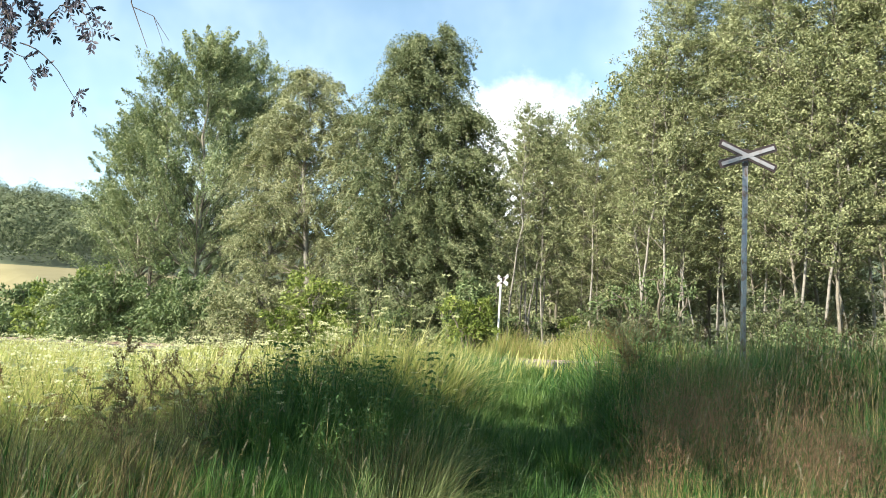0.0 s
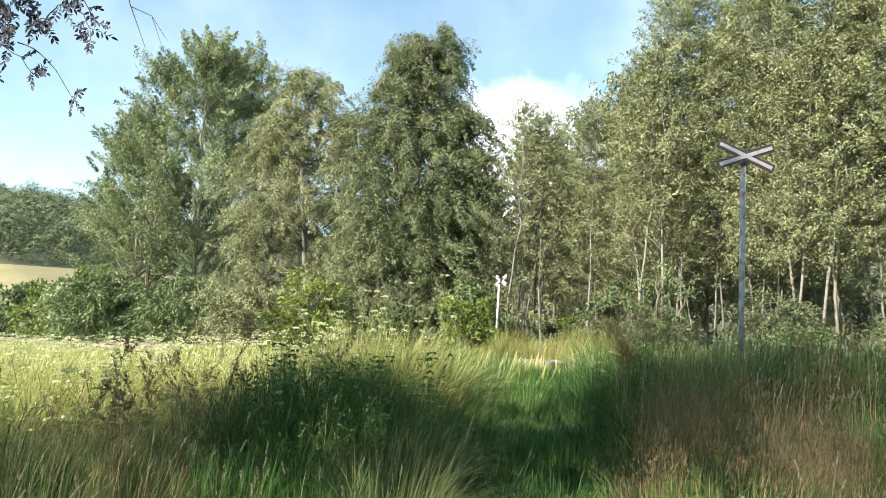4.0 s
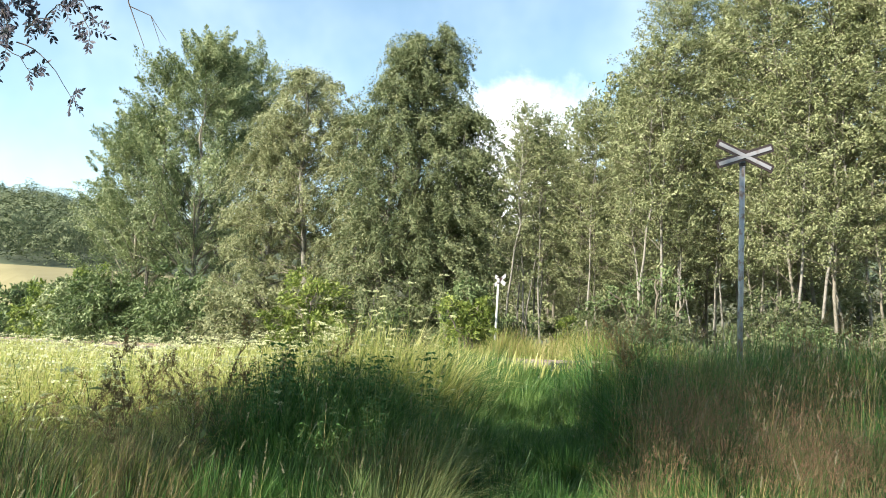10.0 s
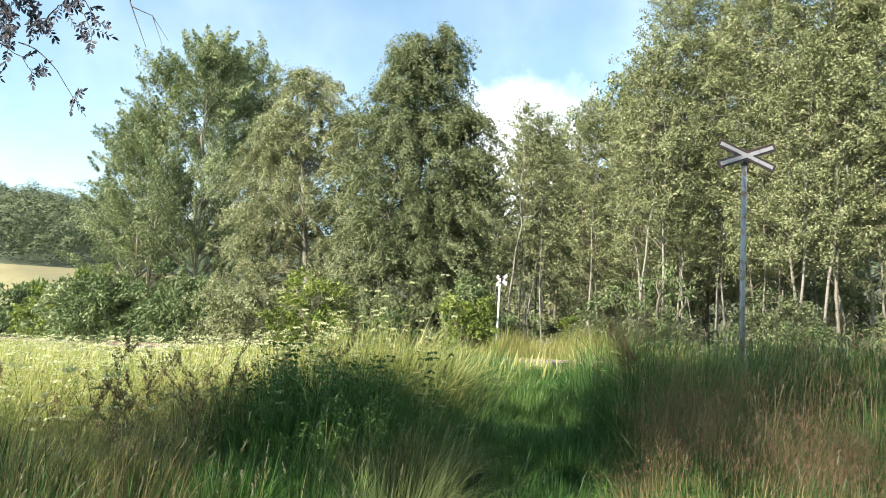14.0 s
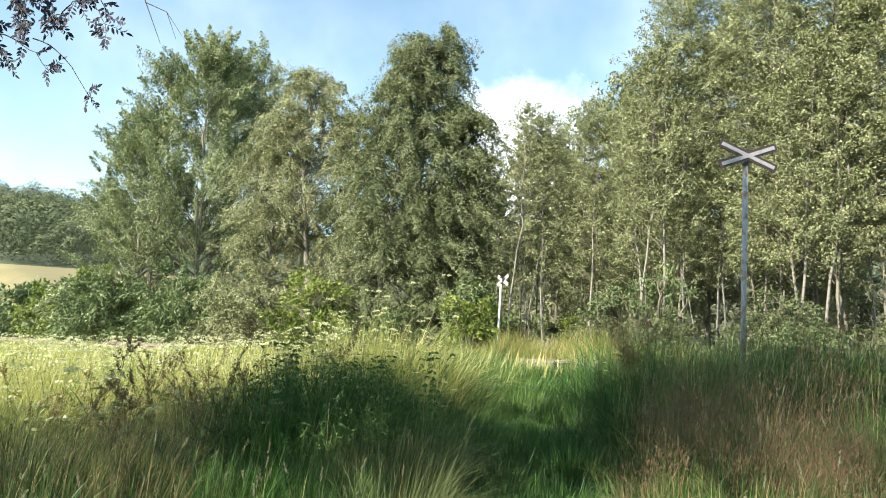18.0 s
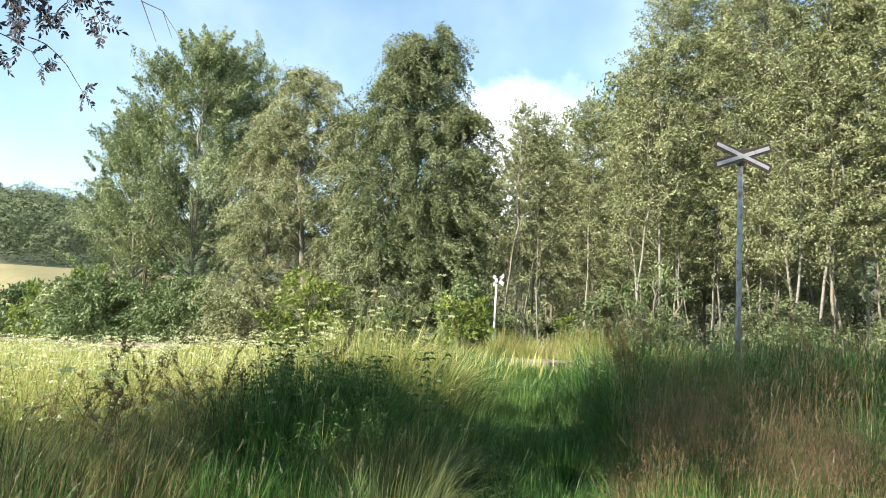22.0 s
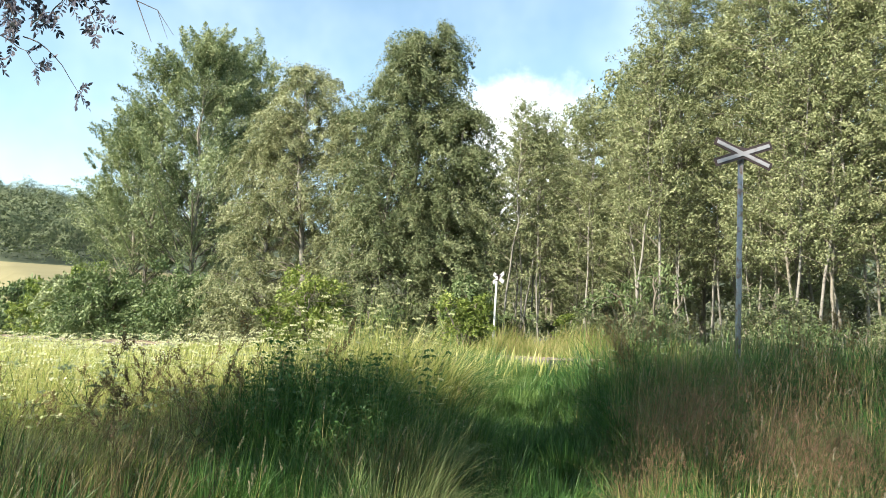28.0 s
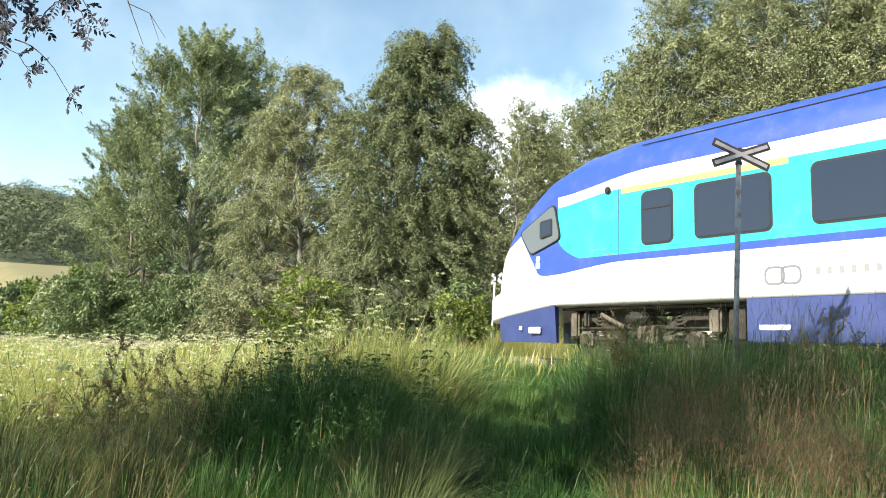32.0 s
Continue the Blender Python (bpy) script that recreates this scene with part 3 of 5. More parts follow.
    for i, (u, d, k) in enumerate(((0.072, 33, 1.0), (0.098, 35, 1.02), (0.122, 34, 1.05), (0.108, 28.4, 0.9), (0.134, 27.6, 0.9), (0.19, 26.4, 0.95), (0.262, 23.9, 1.05), (0.271, 24.2, 0.95), (0.297, 23.4, 1.1),
                                   (0.343, 22.8, 0.6), (0.385, 23.6, 0.85), (0.47, 20.6, 1.0), (0.508, 20.2, 1.05))):
        xy = ray(u, d)
        c = copy_thing(thin[i % 3], pose(*xy, float(ground_z(*xy)), rng.normal(0, 1.4), rng.normal(0, 1.4), rng.uniform(0, 360)))
        c.scale = (k, k, k)


forest()


def shrubs():
    base = dict(prof=DOME, base=0.02, rise=0.45, droop=0.5, hang=0.45, wobble=0.3, stems=4, trunk_r=0.05, slim=0.4)
    spec = [
        ("shrub", "fresh yellow-green shrub in the sun beside the track", ray(-0.165, 27.5), "bright_leaf", dict(seed=61, H=3.3, R=1.9, n_branch=60, n_twig=4, n_leaf=40, leaf=0.11, twig_len=0.5, **base)),
        ("shrub", "bright green shrub behind the crossing", ray(0.035, 24.5), "bright_leaf", dict(seed=62, H=2.4, R=1.0, n_branch=46, n_twig=4, n_leaf=31, leaf=0.09, twig_len=0.4, **base)),
        ("shrub", "dark green shrub at the foot of a birch", ray(0.045, 26.5), "shrub_leaf", dict(seed=63, H=3.2, R=1.5, n_branch=56, n_twig=4, n_leaf=35, leaf=0.1, twig_len=0.5, **base)),
        ("shrub", "dark green shrub at the foot of a birch", ray(-0.08, 27.5), "shrub_leaf", dict(seed=64, H=2.2, R=1.6, n_branch=50, n_twig=4, n_leaf=31, leaf=0.1, twig_len=0.5, **base)),
        ("shrub", "low leafy shrub under the weeping birches", ray(-0.24, 31), "birch_leaf", dict(seed=65, H=3.0, R=2.0, n_branch=56, n_twig=4, n_leaf=35, leaf=0.12, twig_len=0.6, **base)),
        ("shrub", "broad dark elder thicket beside the track", ray(-0.345, 44), "shrub_leaf", dict(seed=66, H=4.8, R=3.2, n_branch=64, n_twig=4, n_leaf=36, leaf=0.187, twig_len=0.8, **base)),
        ("shrub", "broad dark elder thicket beside the track", ray(-0.415, 54), "shrub_leaf", dict(seed=67, H=5.8, R=3.6, n_branch=64, n_twig=4, n_leaf=36, leaf=0.220, twig_len=0.9, **base)),
        ("shrub", "grey-green willow thicket beside the track", ray(-0.47, 66), "poplar_leaf", dict(seed=68, H=6.6, R=4.2, n_branch=64, n_twig=4, n_leaf=36, leaf=0.264, twig_len=1.0, **base)),
        ("shrub", "sunlit green thicket beside the track", ray(-0.525, 82), "bright_leaf", dict(seed=69, H=6.2, R=4.0, n_branch=70, n_twig=4, n_leaf=40, leaf=0.28, twig_len=1.0, **base)),
        ("shrub", "low green thicket beside the field", ray(-0.60, 104), "shrub_leaf", dict(seed=70, H=4.6, R=5.0, n_branch=70, n_twig=4, n_leaf=40, leaf=0.34, twig_len=1.2, **base)),
        # out of view, added only for its shade on the left foreground
        ("shrub", "unseen dark green shrub added to shade the near grass", (-4.7, 3.3), "shrub_leaf", dict(seed=77, H=2.0, R=1.0, n_branch=30, n_twig=4, n_leaf=22, leaf=0.1, twig_len=0.45, **base)),
        ("shrub", "leafy shrub at the edge of the young wood", at(17.4, 19.2), "shaded_birch_leaf", dict(seed=71, H=2.2, R=1.1, n_branch=40, n_twig=4, n_leaf=40, leaf=0.066, twig_len=0.4, **base)),
        ("shrub", "bright green shrub beside the path into the wood", at(18.6, 20.2), "bright_leaf", dict(seed=72, H=1.9, R=0.9, n_branch=36, n_twig=4, n_leaf=27, leaf=0.09, twig_len=0.4, **base)),
        ("shrub", "leafy shrub under the young wood", at(13.6, 18.9), "shaded_birch_leaf", dict(seed=73, H=2.0, R=1.3, n_branch=40, n_twig=4, n_leaf=38, leaf=0.07, twig_len=0.45, **base)),
        ("shrub", "leafy shrub under the young wood", at(10.2, 19.0), "shrub_leaf", dict(seed=74, H=1.7, R=1.3, n_branch=40, n_twig=4, n_leaf=40, leaf=0.066, twig_len=0.4, **base)),
        ("shrub", "leafy shrub under the young wood", at(6.8, 18.9), "shaded_birch_leaf", dict(seed=75, H=2.4, R=1.4, n_branch=40, n_twig=4, n_leaf=40, leaf=0.066, twig_len=0.4, **base)),
        ("shrub", "low dark shrub in the shade of the wood", at(21.8, 23.5), "shrub_leaf", dict(seed=76, H=2.2, R=1.2, n_branch=40, n_twig=4, n_leaf=38, leaf=0.07, twig_len=0.45, **base)),
    ]
    made = [tree(name, label, xy, M["bark"], M[leaf], category="shrub", turn=i * 53.0, **kw)[0] for i, (name, label, xy, leaf, kw) in enumerate(spec)]
    # undergrowth along and inside the edge of the young wood
    rng = np.random.default_rng(14)
    for i in range(40):
        q, p = rng.uniform(-5, 32) if i % 3 else rng.uniform(-4, 14), 18.4 + abs(rng.normal(0, 1.0)) + (rng.uniform(0, 9) if i % 3 == 1 else 0)
        if abs(q - 18.6 - (p - 19) * 0.97) < 1.1:
            continue
        xy = at(q, p)
        c = copy_thing(made[(11, 13, 14, 15, 16)[i % 5]], pose(*xy, float(ground_z(*xy)), 0, 0, rng.uniform(0, 360)))
        k = rng.uniform(0.5, 1.15)
        c.scale = (k, k, k * rng.uniform(0.8, 1.3))
    # a low hedge of thicket along the far side of the track
    for u, d, i, k in ((-0.455, 50, 6, 0.8), (-0.47, 55, 5, 1.0), (-0.30, 37, 4, 0.9), (-0.325, 40.5, 6, 0.62), (-0.385, 49, 5, 0.8), (-0.44, 58, 7, 0.62), (-0.455, 62, 6, 0.75), (-0.49, 72, 8, 1.0), (-0.505, 77, 7, 0.9), (-0.545, 92, 9, 1.25), (-0.565, 98, 8, 0.9), (-0.62, 125, 9, 1.2)):
        xy = ray(u, d)
        c = copy_thing(made[i], pose(*xy, float(ground_z(*xy)), 0, 0, rng.uniform(0, 360)))
        c.scale = (k, k, k * rng.uniform(0.95, 1.3))


shrubs()


def far_woods():
    """The canopy of the hillside: crowns of many leaf clumps."""
    rng = np.random.default_rng(8)
    n = 440
    u = rng.uniform(-0.72, -0.40, n)
    d = 284 + 330 * rng.uniform(0, 1, n) ** 0.85
    x, y = u * d, d
    z = ground_z(x, y)
    rad = rng.uniform(4.5, 8.5, n) * rng.choice((0.75, 1.0, 1.15), n)
    k = 480
    a = unit(rng.normal(size=(n, k, 3)) + np.array((0, -0.15, 0.35)))
    lump = 1 + 0.22 * np.sin(a[..., 0] * 5 + np.arange(n)[:, None]) * np.sin(a[..., 2] * 6 + 2 * np.arange(n)[:, None]) + rng.normal(0, 0.06, (n, k))
    P = np.stack((x, y, z + rad * 1.25), -1)[:, None] + a * (rad[:, None] * lump)[..., None] * np.array((1, 1, 1.25))
    N = unit(a + rng.normal(0, 0.13, a.shape))
    S = unit(np.cross(N, rng.normal(size=a.shape)))
    B = np.cross(N, S)
    L = (rng.uniform(0.22, 0.44, (n, k)) * rad[:, None] / 5)[..., None]
    V = np.stack((P - S * L, P + S * L * 0.9 - B * L * 0.3, P + B * L * 1.1), 2).reshape(-1, 3)
    me = mesh_of("far_wood", V, np.zeros((0, 4), int), np.arange(n * k * 3).reshape(-1, 3), (M["far_leaf"],))
    tagged(put("far_wood", me), "mixed green wood covering the far hillside", "woodland", kind="stuff")


far_woods()


def shade_trees():
    """Unseen willows, added in a row about the eye to shade the near grass."""
    kw = dict(prof=DOME, base=0.16, rise=0.6, droop=0.3, hang=0.4, wobble=0.5, trunk_r=0.2, n_branch=90, n_twig=4, n_leaf=30, leaf=0.19, twig_len=0.9)
    for i, (x, y, H, R) in enumerate(((-5.9, 2.1, 13.6, 2.2), (-2.4, -2.3, 12.4, 2.2), (0.8, -4.9, 12.2, 2.4), (3.9, -7.5, 12.0, 2.6))):
        tree("willow_tree", "unseen leafy willow shading the path's edge", (x, y), M["bark"], M["shade_leaf"], group="willows by the path", seed=80 + i, H=H, R=R, **dict(kw, base=0.50 if i == 0 else 0.16, n_leaf=34 if i == 0 else 30))

    # two more unseen willows, sized and raised only to set the shade's edge
    tree("willow_tree", "unseen low willow added to shade the near meadow's edge", (-6.7, 2.75), M["bark"], M["shade_leaf"], group="willows by the path", seed=88, H=7.8, R=0.95, **dict(kw, n_branch=44, base=0.52))
    high = dict(kw, base=0.69)
    tree("willow_tree", "unseen tall bare-stemmed willow added to shade the grass on the right", (-5.0, -1.8), M["bark"], M["shade_leaf"], group="willows by the path", seed=90, H=14.0, R=2.3, **high)


shade_trees()


def overhang():
    """A twig of the nearest willow hanging into the view."""
    rng = np.random.default_rng(31)
    root = tagged(new("hanging_branch"), "leafy willow branch hanging against the sky, shade in its leaf colour", "branch")
    root.matrix_basis = pose(-2.33, 3.6, 1.86)
    tubes, P, D = [], [], []
    # twig ends: from, to (metres right and up of the root), leaves
    runs = [((-0.15, 0.25), (0.06, -0.06), 90), ((-0.15, 0.22), (0.18, 0.06), 90), ((-0.10, 0.25), (0.13, -0.14), 70), ((-0.15, 0.1), (-0.02, -0.22), 60), ((0.0, 0.25), (0.16, 0.16), 60),
            ((0.18, 0.06), (0.36, 0.08), 46), ((0.14, -0.02), (0.33, -0.03), 30), ((0.30, 0.22), (0.52, 0.03), 44), ((0.42, 0.10), (0.54, -0.10), 30), ((0.10, -0.10), (0.40, -0.36), 16), ((-0.12, -0.05), (0.14, -0.27), 44)]
    for (ax, az), (bx, bz), n in runs:
        a, b = np.array((ax, rng.normal(0, 0.08), az)), np.array((bx, rng.normal(0, 0.08), bz))
        t = np.linspace(0, 1, 8)[:, None]
        path = a + (b - a) * t + np.array((0, 0, 0.04)) * np.sin(t * np.pi) + np.cumsum(rng.normal(0, 0.006, (8, 3)), 0)
        tubes.append(tube(path, np.linspace(0.004, 0.0014, 8), 5))
        # side shoots with leaves set along both sides and one at the end
        for k in range(max(n // 6, 3)):
            w = 1 - 0.75 * rng.uniform(0, 1) ** (1.3 if n > 25 else 3.0)
            c = np.array([np.interp(w, t[:, 0], path[:, i]) for i in range(3)])
            d = unit(unit(b - a) * 0.7 + rng.normal(0, 0.6, 3) * np.array((1, 0.6, 1)) + np.array((0, 0, -0.15)))
            ln = rng.uniform(0.05, 0.11)
            tubes.append(tube(np.stack((c, c + d * ln * 0.5 + rng.normal(0, 0.004, 3), c + d * ln)), np.array((0.0016, 0.0012, 0.0008)), 4))
            side = unit(np.cross(d, np.array((0.2, 1.0, 0.1)) + rng.normal(0, 0.35, 3)))
            for i in range(9):
                f = 1.0 if i == 8 else 0.15 + 0.1 * i
                P.append((c + d * ln * f)[None])
                D.append((d + (0 if i == 8 else (1 if i % 2 else -1) * 1.1) * side + rng.normal(0, 0.25, 3))[None])
    tubes.append(tube(np.array([(0.66, 0, 0.30), (0.68, 0, 0.12), (0.73, 0, 0.0), (0.78, 0, -0.12)]), np.linspace(0.004, 0.0015, 4), 5))
    tubes.append(tube(np.array([(0.685, 0, 0.10), (0.80, 0, 0.05), (0.89, 0, -0.08)]), np.linspace(0.003, 0.001, 3), 5))
    tubes.append(tube(np.array([(0.80, 0, 0.05), (0.82, 0, 0.0), (0.86, 0, -0.10)]), np.linspace(0.002, 0.001, 3), 5))
    for tb in tubes:
        put("twig", mesh_of("twig", *tb, None, (M["twig"],), None, True), root)
    P, D = np.concatenate(P), np.concatenate(D)
    L = rng.uniform(0.024, 0.042, len(P))
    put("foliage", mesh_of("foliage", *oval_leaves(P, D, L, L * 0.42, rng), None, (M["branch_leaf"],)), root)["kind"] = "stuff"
    return root


BRANCH = overhang()


# ---- crossing signs ----
def paint_metal(name, paint, rust, scale=5.0, lo=0.5, hi=0.62, rough=0.45):
    m, nt, bsdf = material(name)
    tc = nt.nodes.new("ShaderNodeTexCoord")
    spots = step_node(nt, noise_node(nt, tc.outputs["Object"], scale, 6.0, 0.65), lo, hi)
    grime = noise_node(nt, tc.outputs["Object"], 30.0, 3.0)
    tone = mix_node(nt, math_node(nt, "MULTIPLY", grime, 0.35), paint, tuple(c * 0.6 for c in paint))
    link(nt, mix_node(nt, spots, tone, rust), bsdf.inputs["Base Color"])
    link(nt, math_node(nt, "MULTIPLY_ADD", spots, 0.4, rough), bsdf.inputs["Roughness"])
    return m


# post grey and sign white are darkened and blued to carry shade
M["post"] = paint_metal("worn grey post paint blued for shade", (0.26, 0.285, 0.31), (0.15, 0.10, 0.075), 5.0, 0.48, 0.62)
M["sign_white"] = paint_metal("white sign enamel dimmed for shade", (0.31, 0.31, 0.335), (0.19, 0.15, 0.145), 9.0, 0.58, 0.75, 0.35)
M["sign_edge"] = paint_metal("faded dark red sign edge", (0.045, 0.028, 0.027), (0.03, 0.025, 0.025), 9.0, 0.45, 0.7)
M["galv"] = paint_metal("white-grey galvanised post", (0.46, 0.47, 0.48), (0.35, 0.35, 0.35), 6.0, 0.6, 0.8)


def cross_sign(name, label, xy, post_h, centre, half, rise, turn, lean, width, edge, post_r, post_mat, edge_mat):
    """A saltire of two boards on a round post; centre: height of the cross over the ground."""
    z = float(ground_z(*xy))
    root = tagged(new(name), label, "crossing sign", "crossing signs")
    root.matrix_basis = pose(*xy, z, 0, lean, 0) @ pose(0, 0, 0, 0, 0, turn)
    part("post", cyl_bm(post_r, post_h + 0.4, Matrix.Translation((0, 0, post_h / 2 - 0.2)), 20, bevel=0.008), post_mat, root, "worn grey steel post with rust streaks", True)
    part("cap", cyl_bm(post_r * 1.15, 0.03, Matrix.Translation((0, 0, post_h + 0.012)), 20, bevel=0.008), M["sign_edge"], root)
    for z0 in (centre - 0.10, centre + 0.08):
        part("clamp", cyl_bm(post_r * 1.25, 0.045, Matrix.Translation((0, 0, z0)), 20, bevel=0.006), M["sign_edge"], root)
    part("bracket", slab([(-0.17, centre + 0.085), (0.17, centre + 0.085), (0.06, centre - 0.03), (-0.06, centre - 0.03)], -post_r - 0.016, -post_r - 0.006), M["sign_edge"], root)
    for k, s in enumerate((-1, 1)):
        length, ang = math.hypot(half, rise), math.degrees(math.atan2(rise, half)) * s
        y = -post_r - 0.03 - 0.001 * k
        arm = part("arm", box_bm(-length, length, -0.006, 0.006, -width / 2, width / 2, 0.004), edge_mat, root, "flat sign board")
        arm.matrix_basis = pose(0, y, centre, 0, -ang, 0)
        part("stripe", box_bm(-length + edge, length - edge, -0.0125 - 0.001 * k, -0.005, -width / 2 + edge, width / 2 - edge, 0.001), M["sign_white"], arm, "white enamel stripe")
    return root


near_sign = cross_sign("crossing_sign", "saltire crossing sign with dark edges on a rusty grey post", (3.72, 9.3), 3.20, 3.17, 0.375, 0.148, 4, 2.3, 0.112, 0.032, 0.034, M["post"], M["sign_edge"])
far_sign = cross_sign("crossing_sign", "small white saltire crossing sign on a pale post", (1.72, 24.0), 2.92, 2.86, 0.32, 0.15, 180 - 62, 2.4, 0.13, 0.012, 0.036, M["galv"], M["sign_white"])


# ---- the railcar ----
def livery():
    """Paint in bands: white, blue roof and waist, turquoise window band, pale yellow mark."""
    m, nt, bsdf = material("railcar paint")
    tc = nt.nodes.new("ShaderNodeTexCoord")
    sep = nt.nodes.new("ShaderNodeSeparateXYZ")
    link(nt, tc.outputs["Object"], sep.inputs[0])
    s = math_node(nt, "MULTIPLY", sep.outputs[0], -1.0)
    z = sep.outputs[2]

    def gt(a, b):
        return math_node(nt, "GREATER_THAN", a, b)

    def both(*v):
        out = v[0]
        for w in v[1:]:
            out = math_node(nt, "MULTIPLY", out, w)
        return out

    def lin(v, k, c):
        return math_node(nt, "MULTIPLY_ADD", v, k, c)

    def ease(lo, hi, a, b):
        return lin(step_node(nt, s, lo, hi), b - a, a)

    white, blue, turq, cream = (0.66, 0.66, 0.67), (0.024, 0.062, 0.30), (0.020, 0.36, 0.40), (0.50, 0.42, 0.13)
    behind = gt(s, 2.62)
    roof_edge = math_node(nt, "ADD", math_node(nt, "MULTIPLY", behind, ease(2.6, 5.0, 3.36, 3.60)), math_node(nt, "MULTIPLY", math_node(nt, "SUBTRACT", 1.0, behind), lin(s, 0.53, 1.90)))
    low = math_node(nt, "ADD", ease(2.3, 4.4, 1.74, 1.91), math_node(nt, "MULTIPLY", math_node(nt, "POWER", math_node(nt, "MAXIMUM", lin(s, -1.0, 2.25), 0.0), 2.0), 1.3))
    front = gt(s, lin(z, -0.70, 3.30))
    waist_hi = math_node(nt, "MAXIMUM", math_node(nt, "MAXIMUM", math_node(nt, "MULTIPLY", math_node(nt, "LESS_THAN", s, 2.64), 3.4), math_node(nt, "MULTIPLY", math_node(nt, "LESS_THAN", s, 3.4), 2.6)), 2.04)
    waist = both(front, gt(z, low), math_node(nt, "LESS_THAN", z, waist_hi))
    bow = math_node(nt, "POWER", math_node(nt, "MAXIMUM", lin(z, -1 / 0.52, 2.55 / 0.52), 0.0), 2.2)
    turq_top = ease(2.6, 4.2, 3.14, 3.30)
    band = both(gt(s, lin(bow, 0.62, 2.63)), gt(z, 2.04), math_node(nt, "LESS_THAN", z, turq_top))
    mark = both(gt(s, 4.3), math_node(nt, "LESS_THAN", s, 7.56), gt(z, 3.20), math_node(nt, "LESS_THAN", z, 3.31))
    col = mix_node(nt, waist, white, blue)
    col = mix_node(nt, band, col, turq)
    col = mix_node(nt, mark, col, cream)
    col = mix_node(nt, gt(z, roof_edge), col, blue)
    grime = step_node(nt, noise_node(nt, tc.outputs["Object"], 2.3, 6.0, 0.7), 0.45, 0.85)
    link(nt, mix_node(nt, math_node(nt, "MULTIPLY", grime, 0.22), col, (0.30, 0.27, 0.22)), bsdf.inputs["Base Color"])
    bsdf.inputs["Roughness"].default_value = 0.32
    bsdf.inputs["Coat Weight"].default_value = 0.1
    return m


M["livery"] = livery()
M["skirt"] = surface("dark blue skirt paint", (0.026, 0.042, 0.145), (0.042, 0.06, 0.19), 2.0, 0.4, 0.05, 30.0, spread=0)
M["glass"] = plain("tinted window glass", (0.014, 0.021, 0.042), 0.05)
# the sky's reflection is put into the cab pane's grey
M["cab_glass"] = plain("cab glass with sky reflection in its grey", (0.095, 0.11, 0.12), 0.05, 0.0, 0.3)
M["rubber"] = plain("black rubber", (0.009, 0.009, 0.010), 0.7)
M["iron"] = surface("dusty bogie iron", (0.016, 0.014, 0.012), (0.055, 0.045, 0.036), 5.0, 0.7, 0.3, 40.0, metal=0.3, spread=0.2)
M["steel"] = surface("bare wheel steel", (0.25, 0.23, 0.22), (0.42, 0.40, 0.38), 5.0, 0.4, 0.1, 40.0, metal=0.9, spread=0.0)
M["crate"] = surface("dusty beige equipment case", (0.06, 0.05, 0.04), (0.15, 0.125, 0.095), 5.0, 0.7, 0.1, 40.0, spread=0.2)
M["orange"] = plain("orange plastic", (0.85, 0.14, 0.02), 0.45)
M["grey_mark"] = plain("grey lettering film", (0.16, 0.17, 0.19), 0.5)
M["faint_mark"] = plain("faded grey lettering film", (0.22, 0.22, 0.23), 0.5)
M["pale_mark"] = plain("white marking film", (0.8, 0.8, 0.82), 0.5)
M["turquoise_mark"] = plain("pale turquoise film", (0.25, 0.60, 0.64), 0.5)
M["lamp"] = plain("clear lamp glass", (0.55, 0.56, 0.55), 0.05, 0.2, 0.8)

HALF, LONG = 1.40, 21.4
TOP = ((0, 1.40), (0.10, 1.46), (0.62, 1.57), (0.66, 1.82), (0.70, 2.18), (0.80, 2.52), (1.10, 2.97), (1.6, 3.52), (2.25, 3.96), (3.1, 4.30), (4.2, 4.44), (5.6, 4.47), (60, 4.47))
WIDE = ((0, 0.80), (0.15, 0.99), (0.4, 1.11), (1.0, 1.25), (2.0, 1.375), (3.0, HALF), (60, HALF))


def top_z(s):
    return np.interp(s, *zip(*TOP))


def half_w(s):
    return np.interp(s, *zip(*WIDE))


def bottom_z(s):
    return np.interp(s, (0, 2.5, 60), (0.78, 1.10, 1.13))


def car_shell():
    ss = np.concatenate((np.linspace(0, 1.2, 25), np.linspace(1.25, 6, 60), np.linspace(6.4, LONG, 30)))
    rows = []
    for s in ss:
        w, zb, zt = float(half_w(s)), float(bottom_z(s)), float(top_z(s))
        zs = min(3.3, zb + (zt - zb) * 0.75)
        half = [(w - 0.10, zb), (w - 0.02, zb + 0.03), (w, zb + 0.10)] + [(w, z) for z in np.linspace(zb + 0.10, zs, 10)[1:]]
        a = np.linspace(0, np.pi / 2, 15)[1:]
        half += [(w * max(math.cos(v), 0.0) ** (2 / 2.6), zs + (zt - zs) * math.sin(v) ** (2 / 2.6)) for v in a]
        half[-1] = (0.0, zt)
        rows.append([(-s, y, z) for y, z in half] + [(-s, -y, z) for y, z in half[-2::-1]])
    k, n = len(rows[0]), len(rows)
    V = np.array(rows).reshape(-1, 3)
    Q = [(i * k + j, i * k + (j + 1) % k, (i + 1) * k + (j + 1) % k, (i + 1) * k + j) for i in range(n - 1) for j in range(k)]
    V = np.concatenate((V, [(0.02, 0, 1.08), (-LONG, 0, 2.5)]))
    T = [(k * n, (j + 1) % k, j) for j in range(k)] + [(k * n + 1, (n - 1) * k + j, (n - 1) * k + (j + 1) % k) for j in range(k)]
    return mesh_of("car_body", V, Q, T, (M["livery"],), None, True)


def rounded(w, h, r, n=5):
    pts = []
